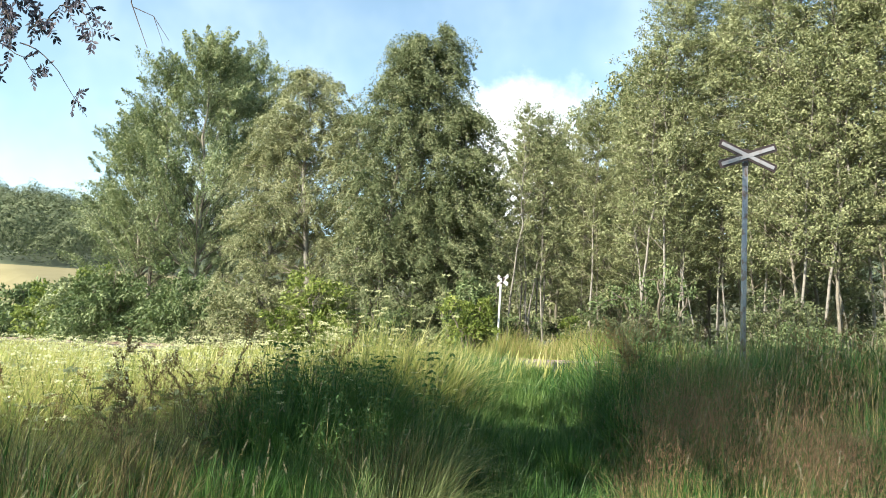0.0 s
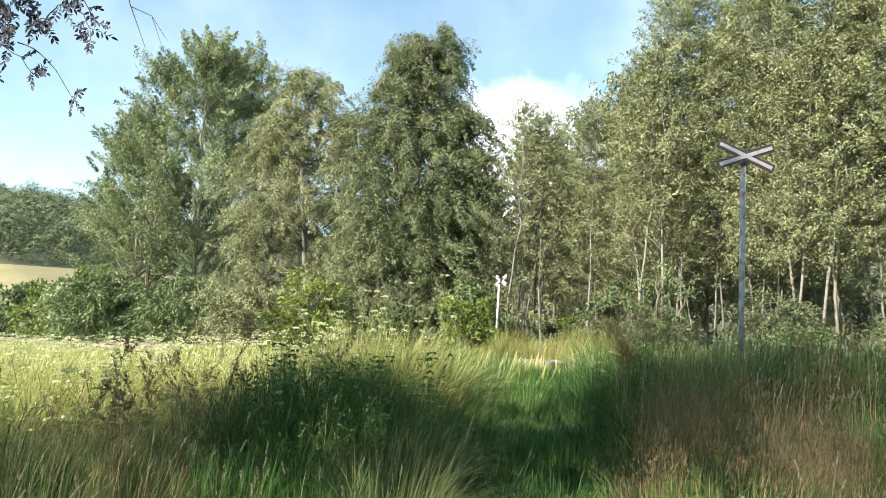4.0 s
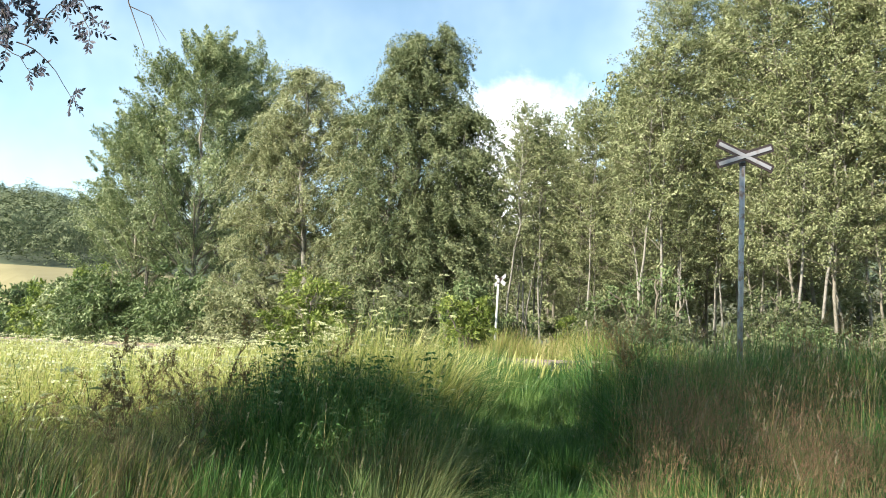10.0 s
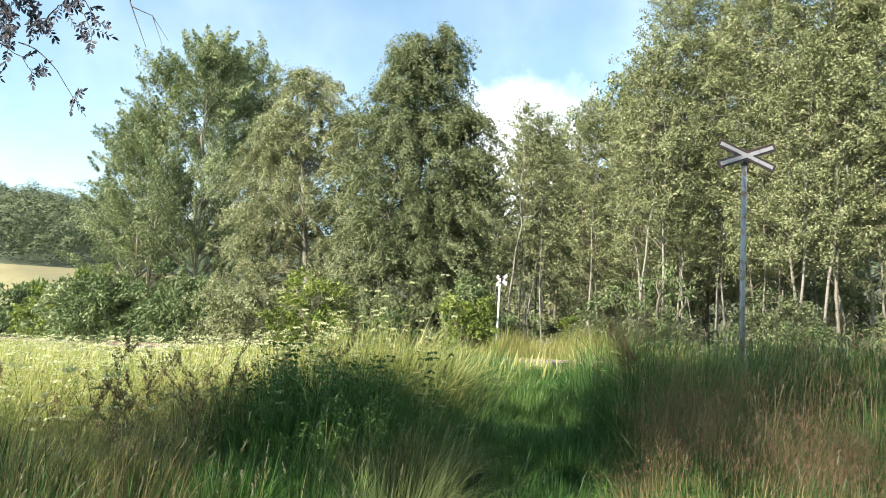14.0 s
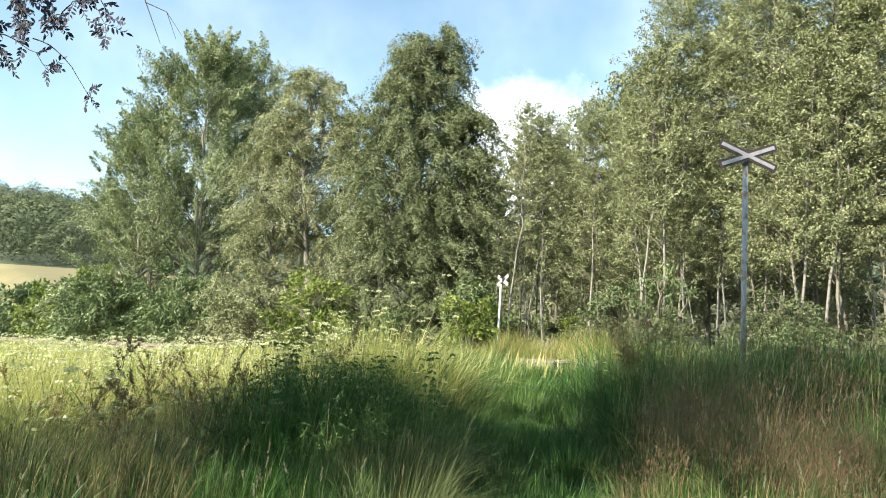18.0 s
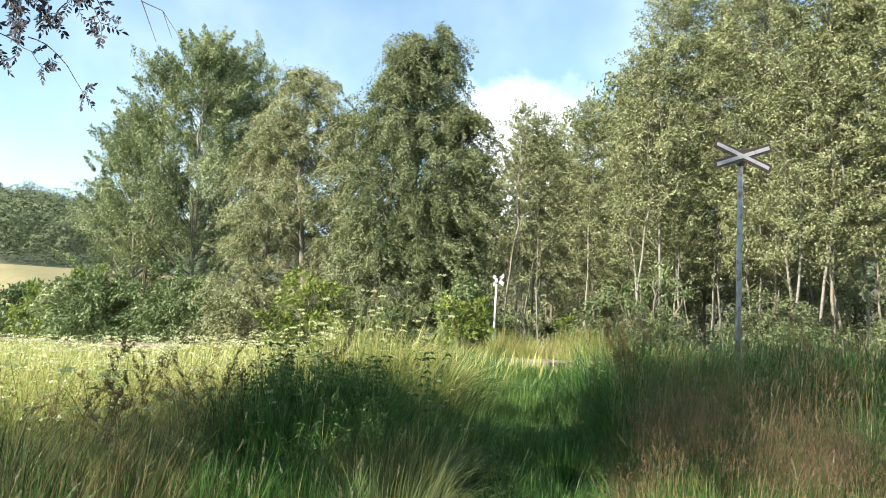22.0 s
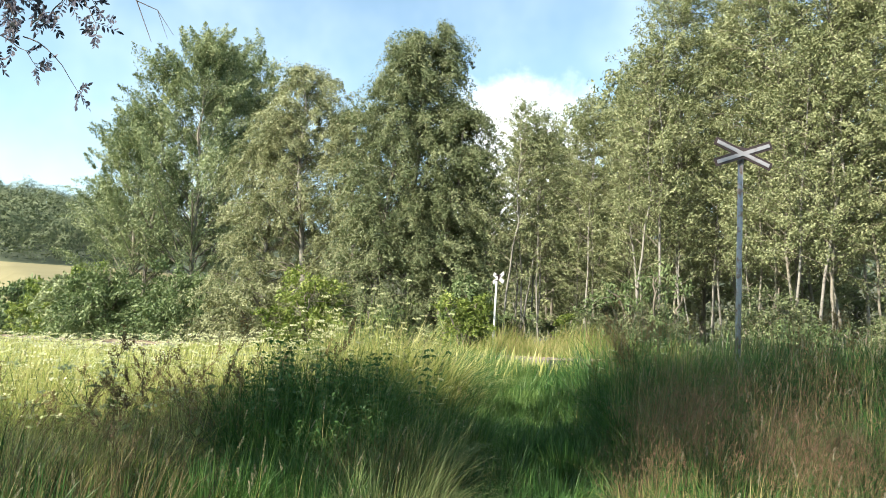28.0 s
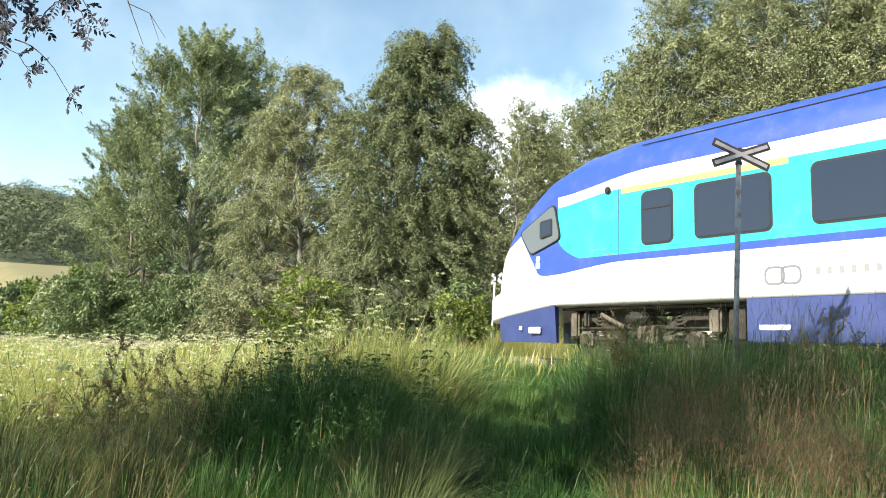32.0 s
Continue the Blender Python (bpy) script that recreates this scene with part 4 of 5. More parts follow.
    for cx, cz, a0 in ((w / 2 - r, h / 2 - r, 0), (-w / 2 + r, h / 2 - r, 90), (-w / 2 + r, -h / 2 + r, 180), (w / 2 - r, -h / 2 + r, 270)):
        for i in range(n + 1):
            a = radians(a0 + 90 * i / n)
            pts.append((cx + r * math.cos(a), cz + r * math.sin(a)))
    return pts


def side_pane(body, s0, s1, z0, z1, side, vent=False):
    cx, cz, w, h = -(s0 + s1) / 2, (z0 + z1) / 2, s1 - s0, z1 - z0
    y = side * HALF
    win = part("window", slab([(x + cx, z + cz) for x, z in rounded(w, h, 0.12)], y - side * 0.03, y + side * 0.006), M["rubber"], body, "dark tinted window with rounded corners")
    part("pane", slab([(x + cx, z + cz) for x, z in rounded(w - 0.07, h - 0.07, 0.10)], y + side * 0.004, y + side * 0.012), M["glass"], win)
    if vent:
        part("vent_bar", box_bm(cx - w / 2 + 0.06, cx + w / 2 - 0.06, min(y + side * 0.010, y + side * 0.022), max(y + side * 0.010, y + side * 0.022), z1 - 0.34, z1 - 0.31), M["rubber"], win)


def cab_pane(body, side):
    quad = ((1.42, 2.74), (2.56, 3.25), (2.74, 2.48), (1.82, 2.20))

    def shape(k, lift, thick):
        cs, cz = sum(p[0] for p in quad) / 4, sum(p[1] for p in quad) / 4
        corner = [Vector((cs + (s - cs) * k, cz + (z - cz) * k)) for s, z in quad]
        pts = []
        for i, c in enumerate(corner):
            a, b = corner[i - 1], corner[(i + 1) % 4]
            p0, p2 = c + (a - c).normalized() * 0.13, c + (b - c).normalized() * 0.13
            pts += [p0 * (1 - t) ** 2 + c * 2 * t * (1 - t) + p2 * t * t for t in (0, 0.25, 0.5, 0.75, 1)]
        bm = bmesh.new()
        outer = [bm.verts.new((-p.x, side * (float(half_w(p.x)) + lift), p.y)) for p in pts]
        inner = [bm.verts.new((-p.x, side * (float(half_w(p.x)) + lift - thick), p.y)) for p in pts]
        bm.faces.new(outer)
        bm.faces.new(inner[::-1])
        for i in range(len(pts)):
            bm.faces.new((outer[i - 1], inner[i - 1], inner[i], outer[i]))
        bmesh.ops.recalc_face_normals(bm, faces=bm.faces[:])
        return bm
    win = part("cab_window", shape(1.0, 0.030, 0.09), M["rubber"], body, "pointed cab side window with a dark frame")
    part("pane", shape(0.945, 0.036, 0.02), M["cab_glass"], win)
    y = side * (float(half_w(2.3)) + 0.044)
    frame_pts = rounded(0.36, 0.36, 0.03, 3)
    part("drop_light", slab([(x - 2.32, z * 1.0 + 2.74 + (-x) * 0.12) for x, z in frame_pts], y - side * 0.01, y + side * 0.006), M["rubber"], win)
    part("drop_pane", slab([(x * 0.82 - 2.32, z * 0.82 + 2.74 + (-x) * 0.12) for x, z in frame_pts], y + side * 0.004, y + side * 0.010), M["glass"], win)


def bar(body, s0, s1, z0, z1, mat, name="marking", proud=0.004, side=1):
    y = side * HALF
    return part(name, box_bm(-s1, -s0, min(y, y + side * proud), max(y, y + side * proud), z0, z1), mat, body)


WHEELS = []


def coil(r, wire, height, turns, o):
    t = np.linspace(0, 1, turns * 10 + 1)
    a = t * turns * 2 * np.pi
    return tube(np.stack((o[0] + r * np.cos(a), o[1] + r * np.sin(a), o[2] + t * height), -1), np.full(len(t), wire), 5)


def bogie(root, s):
    b = part("bogie", box_bm(-s - 1.75, -s + 1.75, -0.62, 0.62, 0.46, 0.62, 0.04), M["iron"], root, "dusty iron bogie with coil springs")
    for side in (-1, 1):
        for dx in (-1.25, 1.25):
            w = part("wheel", cyl_bm(0.42, 0.13, Matrix.Rotation(math.pi / 2, 4, "X"), 36, bevel=0.02), M["steel"], b, "bare steel wheel", True)
            w.matrix_basis = pose(-s + dx, side * 0.77, 0.43)
            WHEELS.append(w)
            case = part("axle_box", box_bm(-s + dx - 0.17, -s + dx + 0.17, side * 1.0 - 0.13, side * 1.0 + 0.13, 0.27, 0.60, 0.05, 3), M["crate"], b, "dusty beige axle box")
            part("cover", cyl_bm(0.12, 0.05, Matrix.Translation((-s + dx, side * 1.145, 0.43)) @ Matrix.Rotation(math.pi / 2, 4, "X"), 20, bevel=0.012), M["iron"], case)
            for k in (-0.34, 0.34):
                put("spring", mesh_of("spring", *coil(0.085, 0.020, 0.36, 5, (-s + dx + k, side * 1.0, 0.56)), None, (M["iron"],), None, True), b)
                part("spring_seat", cyl_bm(0.12, 0.05, Matrix.Translation((-s + dx + k, side * 1.0, 0.55)), 18, bevel=0.01), M["crate"], b)
            part("swing_arm", box_bm(-s + dx - 0.50, -s + dx + 0.50, side * 1.0 - 0.06, side * 1.0 + 0.06, 0.40, 0.52, 0.04), M["iron"], b)
            part("brake_cylinder", cyl_bm(0.10, 0.34, Matrix.Translation((-s + dx * 0.48, side * 0.95, 0.50)) @ Matrix.Rotation(math.pi / 2, 4, "Y"), 16, bevel=0.02), M["crate"], b)
            part("sand_pipe", cyl_bm(0.022, 0.55, Matrix.Translation((-s + dx * 1.36, side * 0.86, 0.40)) @ Matrix.Rotation(0.35 * (1 if dx > 0 else -1), 4, "Y"), 8), M["iron"], b)
        frame_pts = [(-s - 1.72, 0.92), (-s - 1.05, 0.95), (-s - 0.65, 0.72), (-s + 0.65, 0.72), (-s + 1.05, 0.95), (-s + 1.72, 0.92), (-s + 1.72, 0.82), (-s + 1.1, 0.80), (-s + 0.7, 0.54), (-s - 0.7, 0.54), (-s - 1.1, 0.80), (-s - 1.72, 0.82)]
        part("side_frame", slab(frame_pts, side * 0.95, side * 1.06), M["iron"], b)
        part("air_spring", cyl_bm(0.27, 0.24, Matrix.Translation((-s, side * 0.98, 0.84)), 24, bevel=0.06), M["rubber"], b, "black rubber air spring", True)
        part("damper", cyl_bm(0.045, 0.62, Matrix.Translation((-s + 0.52, side * 1.16, 0.80)) @ Matrix.Rotation(1.15, 4, "Y"), 12), M["crate"], b)
        part("equipment_case", box_bm(-s - 0.55, -s - 0.1, side * 1.15 - 0.10, side * 1.15 + 0.10, 0.34, 0.70, 0.04), M["crate"], b)
        part("brake_pipe", cyl_bm(0.02, 3.2, Matrix.Translation((-s, side * 1.09, 0.66)) @ Matrix.Rotation(math.pi / 2, 4, "Y"), 8), M["iron"], b)


def build_railcar():
    root = tagged(new("railcar"), "two-car blue, white and turquoise diesel railcar on the track", "train")
    shell = car_shell()
    for car in range(2):
        body = put("car_body", shell, root, "glossy painted car body with a sloping nose", m=Matrix() if car == 0 else pose(-2 * LONG - 0.9, 0, 0, 0, 0, 180))
        for side in (1, -1):
            side_pane(body, 4.76, 5.45, 2.16, 3.16, side, True)
            side_pane(body, 5.88, 7.28, 2.17, 3.13, side)
            for k in range(3):
                side_pane(body, 7.90 + k * 1.95, 9.30 + k * 1.95, 2.19, 3.15, side)
            for s0 in (14.0, 19.6):
                side_pane(body, s0, s0 + 1.3, 2.17, 3.13, side)
            cab_pane(body, side)
            bar(body, 4.225, 4.24, 2.04, 3.30, M["skirt"], "panel_gap", 0.003, side)
            bar(body, 3.85, 4.2, 2.05, 2.065, M["grey_mark"], "panel_gap", 0.003, side)
            bar(body, 3.55, 3.95, 2.17, 2.18, M["grey_mark"], "panel_gap", 0.003, side)
            part("camera_pod", cyl_bm(0.07, 0.06, Matrix.Translation((-3.98, side * (HALF + 0.02), 3.31)) @ Matrix.Rotation(math.pi / 2, 4, "X"), 20, bevel=0.02), M["rubber"], body, "round black camera pod")
            # squared emblem in outline and a line of letters too faint to read
            for dx, r in ((0.0, 0.30), (0.26, 0.22)):
                pts = rounded(0.30, 0.26, 0.09, 4)
                for i in range(len(pts)):
                    (x0, z0), (x1, z1) = pts[i], pts[(i + 1) % len(pts)]
                    ln = math.hypot(x1 - x0, z1 - z0)
                    bm = box_bm(-ln / 2 - 0.004, ln / 2 + 0.004, side * HALF, side * HALF + side * 0.004, -0.018, 0.018) if side > 0 else box_bm(-ln / 2 - 0.004, ln / 2 + 0.004, -HALF - 0.004, -HALF, -0.018, 0.018)
                    bmesh.ops.transform(bm, verts=bm.verts[:], matrix=Matrix.Translation((-7.28 - dx + (x0 + x1) / 2, 0, 1.46 + (z0 + z1) / 2)) @ Matrix.Rotation(-math.atan2(z1 - z0, x1 - x0), 4, "Y"))
                    part("emblem_stroke", bm, M["grey_mark"], body)
            for k in range(10):
                bar(body, 7.92 + k * 0.17, 7.985 + k * 0.17, 1.44, 1.55, M["faint_mark"], "letter_bar", 0.003, side)
            w = float(half_w(2.0))
            part("class_mark", slab([(x - 2.05, z + 2.12) for x, z in rounded(0.11, 0.11, 0.03, 3)], side * w, side * (w + 0.012)), M["pale_mark"], body)
            part("class_mark", slab([(x - 2.05, z + 1.98) for x, z in rounded(0.13, 0.14, 0.03, 3)], side * w, side * (w + 0.012)), M["turquoise_mark"], body)
            part("roof_gutter", box_bm(-LONG + 0.1, -4.6, side * 1.15 - 0.008, side * 1.15 + 0.012, 4.128, 4.142), M["rubber"], body)
            # skirts
            ns = np.linspace(0.55, 2.52, 9)
            bm = bmesh.new()
            vs = [[bm.verts.new((-s, side * (float(half_w(s)) - inset), z)) for s, z, inset in ((s, float(bottom_z(s)) + 0.02, 0.03), (s, 0.36, 0.10), (s, 0.36, 0.16), (s, float(bottom_z(s)), 0.16))] for s in ns]
            for a, b in zip(vs[:-1], vs[1:]):
                for j in range(4):
                    bm.faces.new((a[j], a[(j + 1) % 4], b[(j + 1) % 4], b[j]))
            bm.faces.new(vs[0])
            bm.faces.new(vs[-1])
            bmesh.ops.recalc_face_normals(bm, faces=bm.faces[:])
            part("nose_skirt", bm, M["skirt"], body, "dark blue nose skirt")
            y = side * (HALF - 0.05)
            part("side_skirt", box_bm(-16.6, -6.78, y - 0.03, y + 0.03, 0.42, 1.14, 0.02), M["skirt"], body, "dark blue side skirt")
            bar(body, 7.0, 7.5, 0.62, 0.70, M["pale_mark"], "marking", 0.004, side).matrix_basis = pose(0, -side * 0.018, 0)
            bar(body, 1.75, 2.1, 0.55, 0.68, M["pale_mark"], "marking", 0.004, side).matrix_basis = pose(0, -side * (HALF - float(half_w(1.9)) + 0.02), 0)
            part("headlight", cyl_bm(0.19, 0.16, Matrix.Translation((-0.70, side * 0.84, 1.98)) @ Matrix.Rotation(math.pi / 2, 4, "Y"), 28, bevel=0.05), M["lamp"], body, "round clear headlight")
        # windscreen
        ns, ys = np.linspace(0.80, 2.15, 8), np.linspace(-0.72, 0.72, 9)
        V, Q = [], []
        for s in ns:
            w, zt, zb = float(half_w(s)), float(top_z(s)), float(bottom_z(s))
            zs = min(3.3, zb + (zt - zb) * 0.75)
            for y in ys:
                c = min(abs(y) / w, 1.0)
                V.append((-s + 0.006, y, zs + (zt - zs) * (1 - c ** 2.6) ** (1 / 2.6) + 0.012))
        Q = [(i * 9 + j, i * 9 + j + 1, (i + 1) * 9 + j + 1, (i + 1) * 9 + j) for i in range(7) for j in range(8)]
        put("windscreen", mesh_of("windscreen", V, Q, None, (M["glass"],), None, True), body, "dark sloping windscreen")
        roof = part("roof_unit", box_bm(-16, -9, -0.7, 0.7, 4.36, 4.52, 0.06), M["livery"], body)
        cp = part("coupler", box_bm(-0.3, 0.32, -0.12, 0.12, 0.86, 1.06, 0.03), M["iron"], body, "iron coupler head")
        part("hose", cyl_bm(0.07, 0.28, Matrix.Translation((0.22, 0.32, 0.86)), 14, bevel=0.03), M["orange"], cp, "orange coupling cover")
        part("underframe", box_bm(-LONG + 0.4, -2.6, -0.85, 0.85, 0.98, 1.2, 0.03), M["iron"], body)
        for side in (1, -1):
            # cases and pipes hung under the floor
            for s0, w, z0, mat in ((2.78, 0.22, 0.46, "crate"), (3.12, 0.14, 0.66, "iron"), (5.95, 0.24, 0.56, "crate"), (6.32, 0.36, 0.44, "iron")):
                part("underfloor_case", box_bm(-s0 - w, -s0, side * 1.02 - 0.15, side * 1.02 + 0.15, z0, 1.0, 0.04), M[mat], body)
            part("air_pipe", cyl_bm(0.03, 4.2, Matrix.Translation((-4.7, side * 1.18, 1.04)) @ Matrix.Rotation(math.pi / 2, 4, "Y"), 8), M["iron"], body)
            bar(body, 1.38, 1.47, 0.62, 0.70, M["pale_mark"], "marking", 0.004, side).matrix_basis = pose(0, -side * (HALF - float(half_w(1.45)) + 0.03), 0)
    bogie(root, 4.4)
    bogie(root, LONG + 0.45)
    bogie(root, 2 * LONG + 0.9 - 4.4)
    part("gangway", box_bm(-LONG - 0.95, -LONG + 0.05, -1.2, 1.2, 0.95, 4.0, 0.08), M["rubber"], root, "black folded gangway bellows")
    return root


RAILCAR = build_railcar()


# ---- grass and flowers ----
def blades(P, H, W, rng, wind=0.25, curl=0.35, out=None):
    """Arching blades on the places P: two quads and a tip each; out: the way each leans."""
    n = len(P)
    a = rng.uniform(0, 2 * np.pi, n)
    d = np.stack((np.cos(a), np.sin(a), np.zeros(n)), -1) if out is None else out
    f = a + rng.normal(0, 0.8, n)
    S = np.stack((-np.sin(f), np.cos(f), np.zeros(n)), -1) * (W / 2)[:, None]
    b = d * (0.05 + curl * rng.uniform(0, 1, n) ** 1.5)[:, None] + np.array((wind, 0.05, 0)) * rng.uniform(0.2, 1.0, n)[:, None]
    size = np.linalg.norm(b, axis=1, keepdims=True)
    H = H[:, None]
    up = np.array((0, 0, 1.0))

    def at_height(t):
        return P + up * H * (t - 0.45 * size * t ** 2.5) + b * H * t ** 1.8
    m1, m2 = at_height(0.42), at_height(0.76)
    V = np.stack((P - S, P + S, m1 + S * 0.9, m1 - S * 0.9, m2 + S * 0.6, m2 - S * 0.6, at_height(1.0)), 1).reshape(-1, 3)
    k = np.arange(n)[:, None] * 7
    return V, np.concatenate((k + np.array((0, 1, 2, 3)), k + np.array((3, 2, 4, 5)))), k + np.array((5, 4, 6))


def path_x(y):
    return 0.65 + (y - 5.7) * 0.125 + 0.02 * np.maximum(y - 9.5, 0) ** 2


def clump(x, y, f=1.0, k=0.0):
    return 0.5 + 0.25 * np.sin(x * 2.3 * f + 1.7 * np.sin(y * 1.1 * f + k) + k) + 0.25 * np.sin(y * 1.9 * f + 1.3 * np.sin(x * 1.5 * f - k) + 2 * k)


def grass_height(x, y):
    """How high the growth stands at each place."""
    off = x - path_x(y)
    side = sstep(np.abs(off), 0.50, 0.80 + 0.03 * y)
    right = 0.64 + 0.46 * sstep(y, 4.5, 8.5)
    left = 0.62 + 0.25 * sstep(y, 4, 8)
    hump = 0.80 * np.exp(-(((x + 1.0) / 0.85) ** 2 + ((y - 10.0) / 1.3) ** 2)) + 0.20 * np.exp(-(((x + 1.25) / 0.8) ** 2 + ((y - 7.3) / 0.9) ** 2))
    h = np.where(off > 0, right, left + hump)
    low = 0.24 + 0.08 * sstep(y, 8, 12)
    h = low + (h - low) * side
    p = x * ACROSS[0] + y * ACROSS[1]
    low_by_path = 0.75 - 0.45 * sstep(np.abs(off), 0.5, 1.1)
    return h * (1 - low_by_path * sstep(p, 9.3, 10.6)) * (1 - 0.32 * sstep(-x, 4, 8) * sstep(p, 5, 8.5))


def wedge(n, y0, y1, rng, spread=0.65, power=1.0):
    """Places before the eye, thicker where near."""
    y = y0 * (y1 / y0) ** (rng.uniform(0, 1, n) ** power)
    x = rng.uniform(-spread, spread, n) * y + rng.normal(0, 0.2, n)
    return x, y


def grounded(x, y):
    return np.stack((x, y, ground_z(x, y) - 0.02), -1)


def stuff(name, label, V, Q, T, mat):
    return tagged(put(name, mesh_of(name, V, Q, T, (mat,))), label, "grass", kind="stuff")


TUFTS, PLANTS = [], []   # what the wind rocks about its foot


def build_grass():
    rng = np.random.default_rng(77)
    # tufts, each of one kind and height
    x, y = wedge(4900, 3.0, 16.5, rng)
    x = np.concatenate((x, rng.normal(-0.9, 0.8, 420), rng.uniform(2.3, 6.5, 520)))
    y = np.concatenate((y, rng.normal(10.2, 0.8, 420), rng.uniform(8.0, 9.9, 520)))
    p = x * ACROSS[0] + y * ACROSS[1]
    off = x - path_x(y)
    ok = (p < 10.3) & (np.hypot(x, y) > 1.7)
    x, y, off = x[ok], y[ok], off[ok]
    n = len(x)
    tall = grass_height(x, y) * rng.uniform(0.55, 1.05, n) * (0.7 + 0.5 * clump(x, y, 1.2, 1.0))
    # pale meadow colour ends at the shade's edge, so tone carries sun and shade
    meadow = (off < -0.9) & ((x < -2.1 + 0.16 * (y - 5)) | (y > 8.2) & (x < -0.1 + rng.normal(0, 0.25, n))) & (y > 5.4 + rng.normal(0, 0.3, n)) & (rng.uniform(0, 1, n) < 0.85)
    # the pale straw also stands in for sunlit patches here
    sunlit_straw = (((x - 2.8) / 0.5) ** 2 + ((y - 4.3) / 0.6) ** 2 < 1) & (rng.uniform(0, 1, n) < 0.6)
    sunlit_straw = sunlit_straw | (((x + 0.15) / 0.38) ** 2 + ((y - 5.3) / 1.4) ** 2 < 1) & (rng.uniform(0, 1, n) < 0.5)
    pale = meadow & (rng.uniform(0, 1, n) < 0.3)
    meadow = meadow & ~pale
    straw = pale | sunlit_straw | ~meadow & (off > 0.7) & (clump(x, y, 0.8, 0.4) + rng.normal(0, 0.18, n) > 0.70 + 0.35 * sstep(y, 5.5, 7.5))
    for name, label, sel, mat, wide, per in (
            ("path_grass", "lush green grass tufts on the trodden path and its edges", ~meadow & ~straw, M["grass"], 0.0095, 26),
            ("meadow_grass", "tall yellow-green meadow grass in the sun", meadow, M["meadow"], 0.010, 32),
            ("dry_grass", "dry straw-coloured grass tufts among the green, some pale for sunlit patches", straw, M["dry"], 0.0052, 32)):
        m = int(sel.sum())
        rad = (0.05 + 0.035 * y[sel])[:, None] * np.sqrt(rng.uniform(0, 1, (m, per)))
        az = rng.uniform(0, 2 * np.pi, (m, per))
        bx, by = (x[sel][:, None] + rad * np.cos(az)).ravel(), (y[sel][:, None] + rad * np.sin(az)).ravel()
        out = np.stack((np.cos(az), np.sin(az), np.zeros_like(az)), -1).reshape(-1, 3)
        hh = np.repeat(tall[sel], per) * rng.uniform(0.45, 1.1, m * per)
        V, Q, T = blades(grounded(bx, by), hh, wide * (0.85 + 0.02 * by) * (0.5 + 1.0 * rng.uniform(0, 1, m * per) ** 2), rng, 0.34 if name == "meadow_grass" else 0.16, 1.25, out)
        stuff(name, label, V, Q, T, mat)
    # fine pale grass arching over between the mound and the path, tuft by tuft
    for cx, cy, k, kind in ((-0.62, 4.1, 0.85, "pale_grass"), (-0.28, 4.6, 1.0, "pale_grass"), (-0.75, 4.9, 0.85, "grass"), (-0.2, 5.2, 1.0, "pale_grass"), (-0.5, 5.6, 1.0, "brown_grass"), (-0.1, 6.0, 1.0, "pale_grass"), (-0.32, 6.6, 1.05, "grass"),
                            (-1.35, 4.9, 0.9, "grass"), (-1.15, 5.3, 0.9, "grass"), (-1.1, 4.1, 0.7, "pale_grass"), (-1.8, 4.5, 0.9, "brown_grass"), (-2.3, 4.5, 0.9, "brown_grass"), (-2.0, 5.2, 0.95, "brown_grass"), (-2.75, 5.0, 0.95, "brown_grass"), (-2.5, 4.1, 0.8, "pale_grass"),
                            (1.55, 4.3, 0.7, "grass"), (2.1, 4.15, 0.8, "grass"), (2.6, 4.35, 0.9, "pale_grass"), (1.85, 4.7, 0.8, "grass"), (0.05, 3.7, 0.65, "pale_grass"), (0.75, 4.9, 0.5, "grass"), (0.95, 5.8, 0.5, "grass"), (0.55, 6.3, 0.5, "grass"), (0.45, 5.2, 0.45, "grass"), (0.8, 7.0, 0.5, "grass"), (1.2, 6.6, 0.6, "grass"), (0.35, 7.4, 0.6, "grass"),
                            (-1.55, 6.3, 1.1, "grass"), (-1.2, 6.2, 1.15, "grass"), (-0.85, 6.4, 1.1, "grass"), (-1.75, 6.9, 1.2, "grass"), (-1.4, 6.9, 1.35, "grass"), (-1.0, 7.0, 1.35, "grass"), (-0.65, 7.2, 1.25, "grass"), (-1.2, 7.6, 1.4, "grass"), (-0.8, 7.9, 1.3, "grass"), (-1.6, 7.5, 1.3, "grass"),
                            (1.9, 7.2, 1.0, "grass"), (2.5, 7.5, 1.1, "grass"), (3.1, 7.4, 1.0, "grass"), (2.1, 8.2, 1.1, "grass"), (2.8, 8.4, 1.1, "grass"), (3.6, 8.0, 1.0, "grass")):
        m = 640
        r, az = 0.05 + 0.20 * np.sqrt(rng.uniform(0, 1, m)), rng.uniform(0, 2 * np.pi, m)
        out = np.stack((np.cos(az), np.sin(az), np.zeros(m)), -1)
        o = np.array((cx, cy, float(ground_z(cx, cy))))
        V, Q, T = blades(grounded(cx + r * np.cos(az), cy + r * np.sin(az)) - o, k * rng.uniform(0.42, 0.86, m), rng.uniform(0.0022, 0.0055, m) * (1.7 if kind == "grass" else 1.0), rng, 0.14, 1.5, out)
        tuft = stuff("grass_tuft", {"grass": "lush green tuft of arching grass", "brown_grass": "straw-brown tuft of dry arching grass", "pale_grass": "pale green tuft of fine arching grass"}[kind], V, Q, T, M[kind])
        tuft.location = o
        TUFTS.append((tuft,))
    # the short trodden turf of the path
    n = 27000
    y = 4.6 * (13.5 / 4.6) ** rng.uniform(0, 1, n)
    x = path_x(y) + rng.normal(0, 0.42, n)
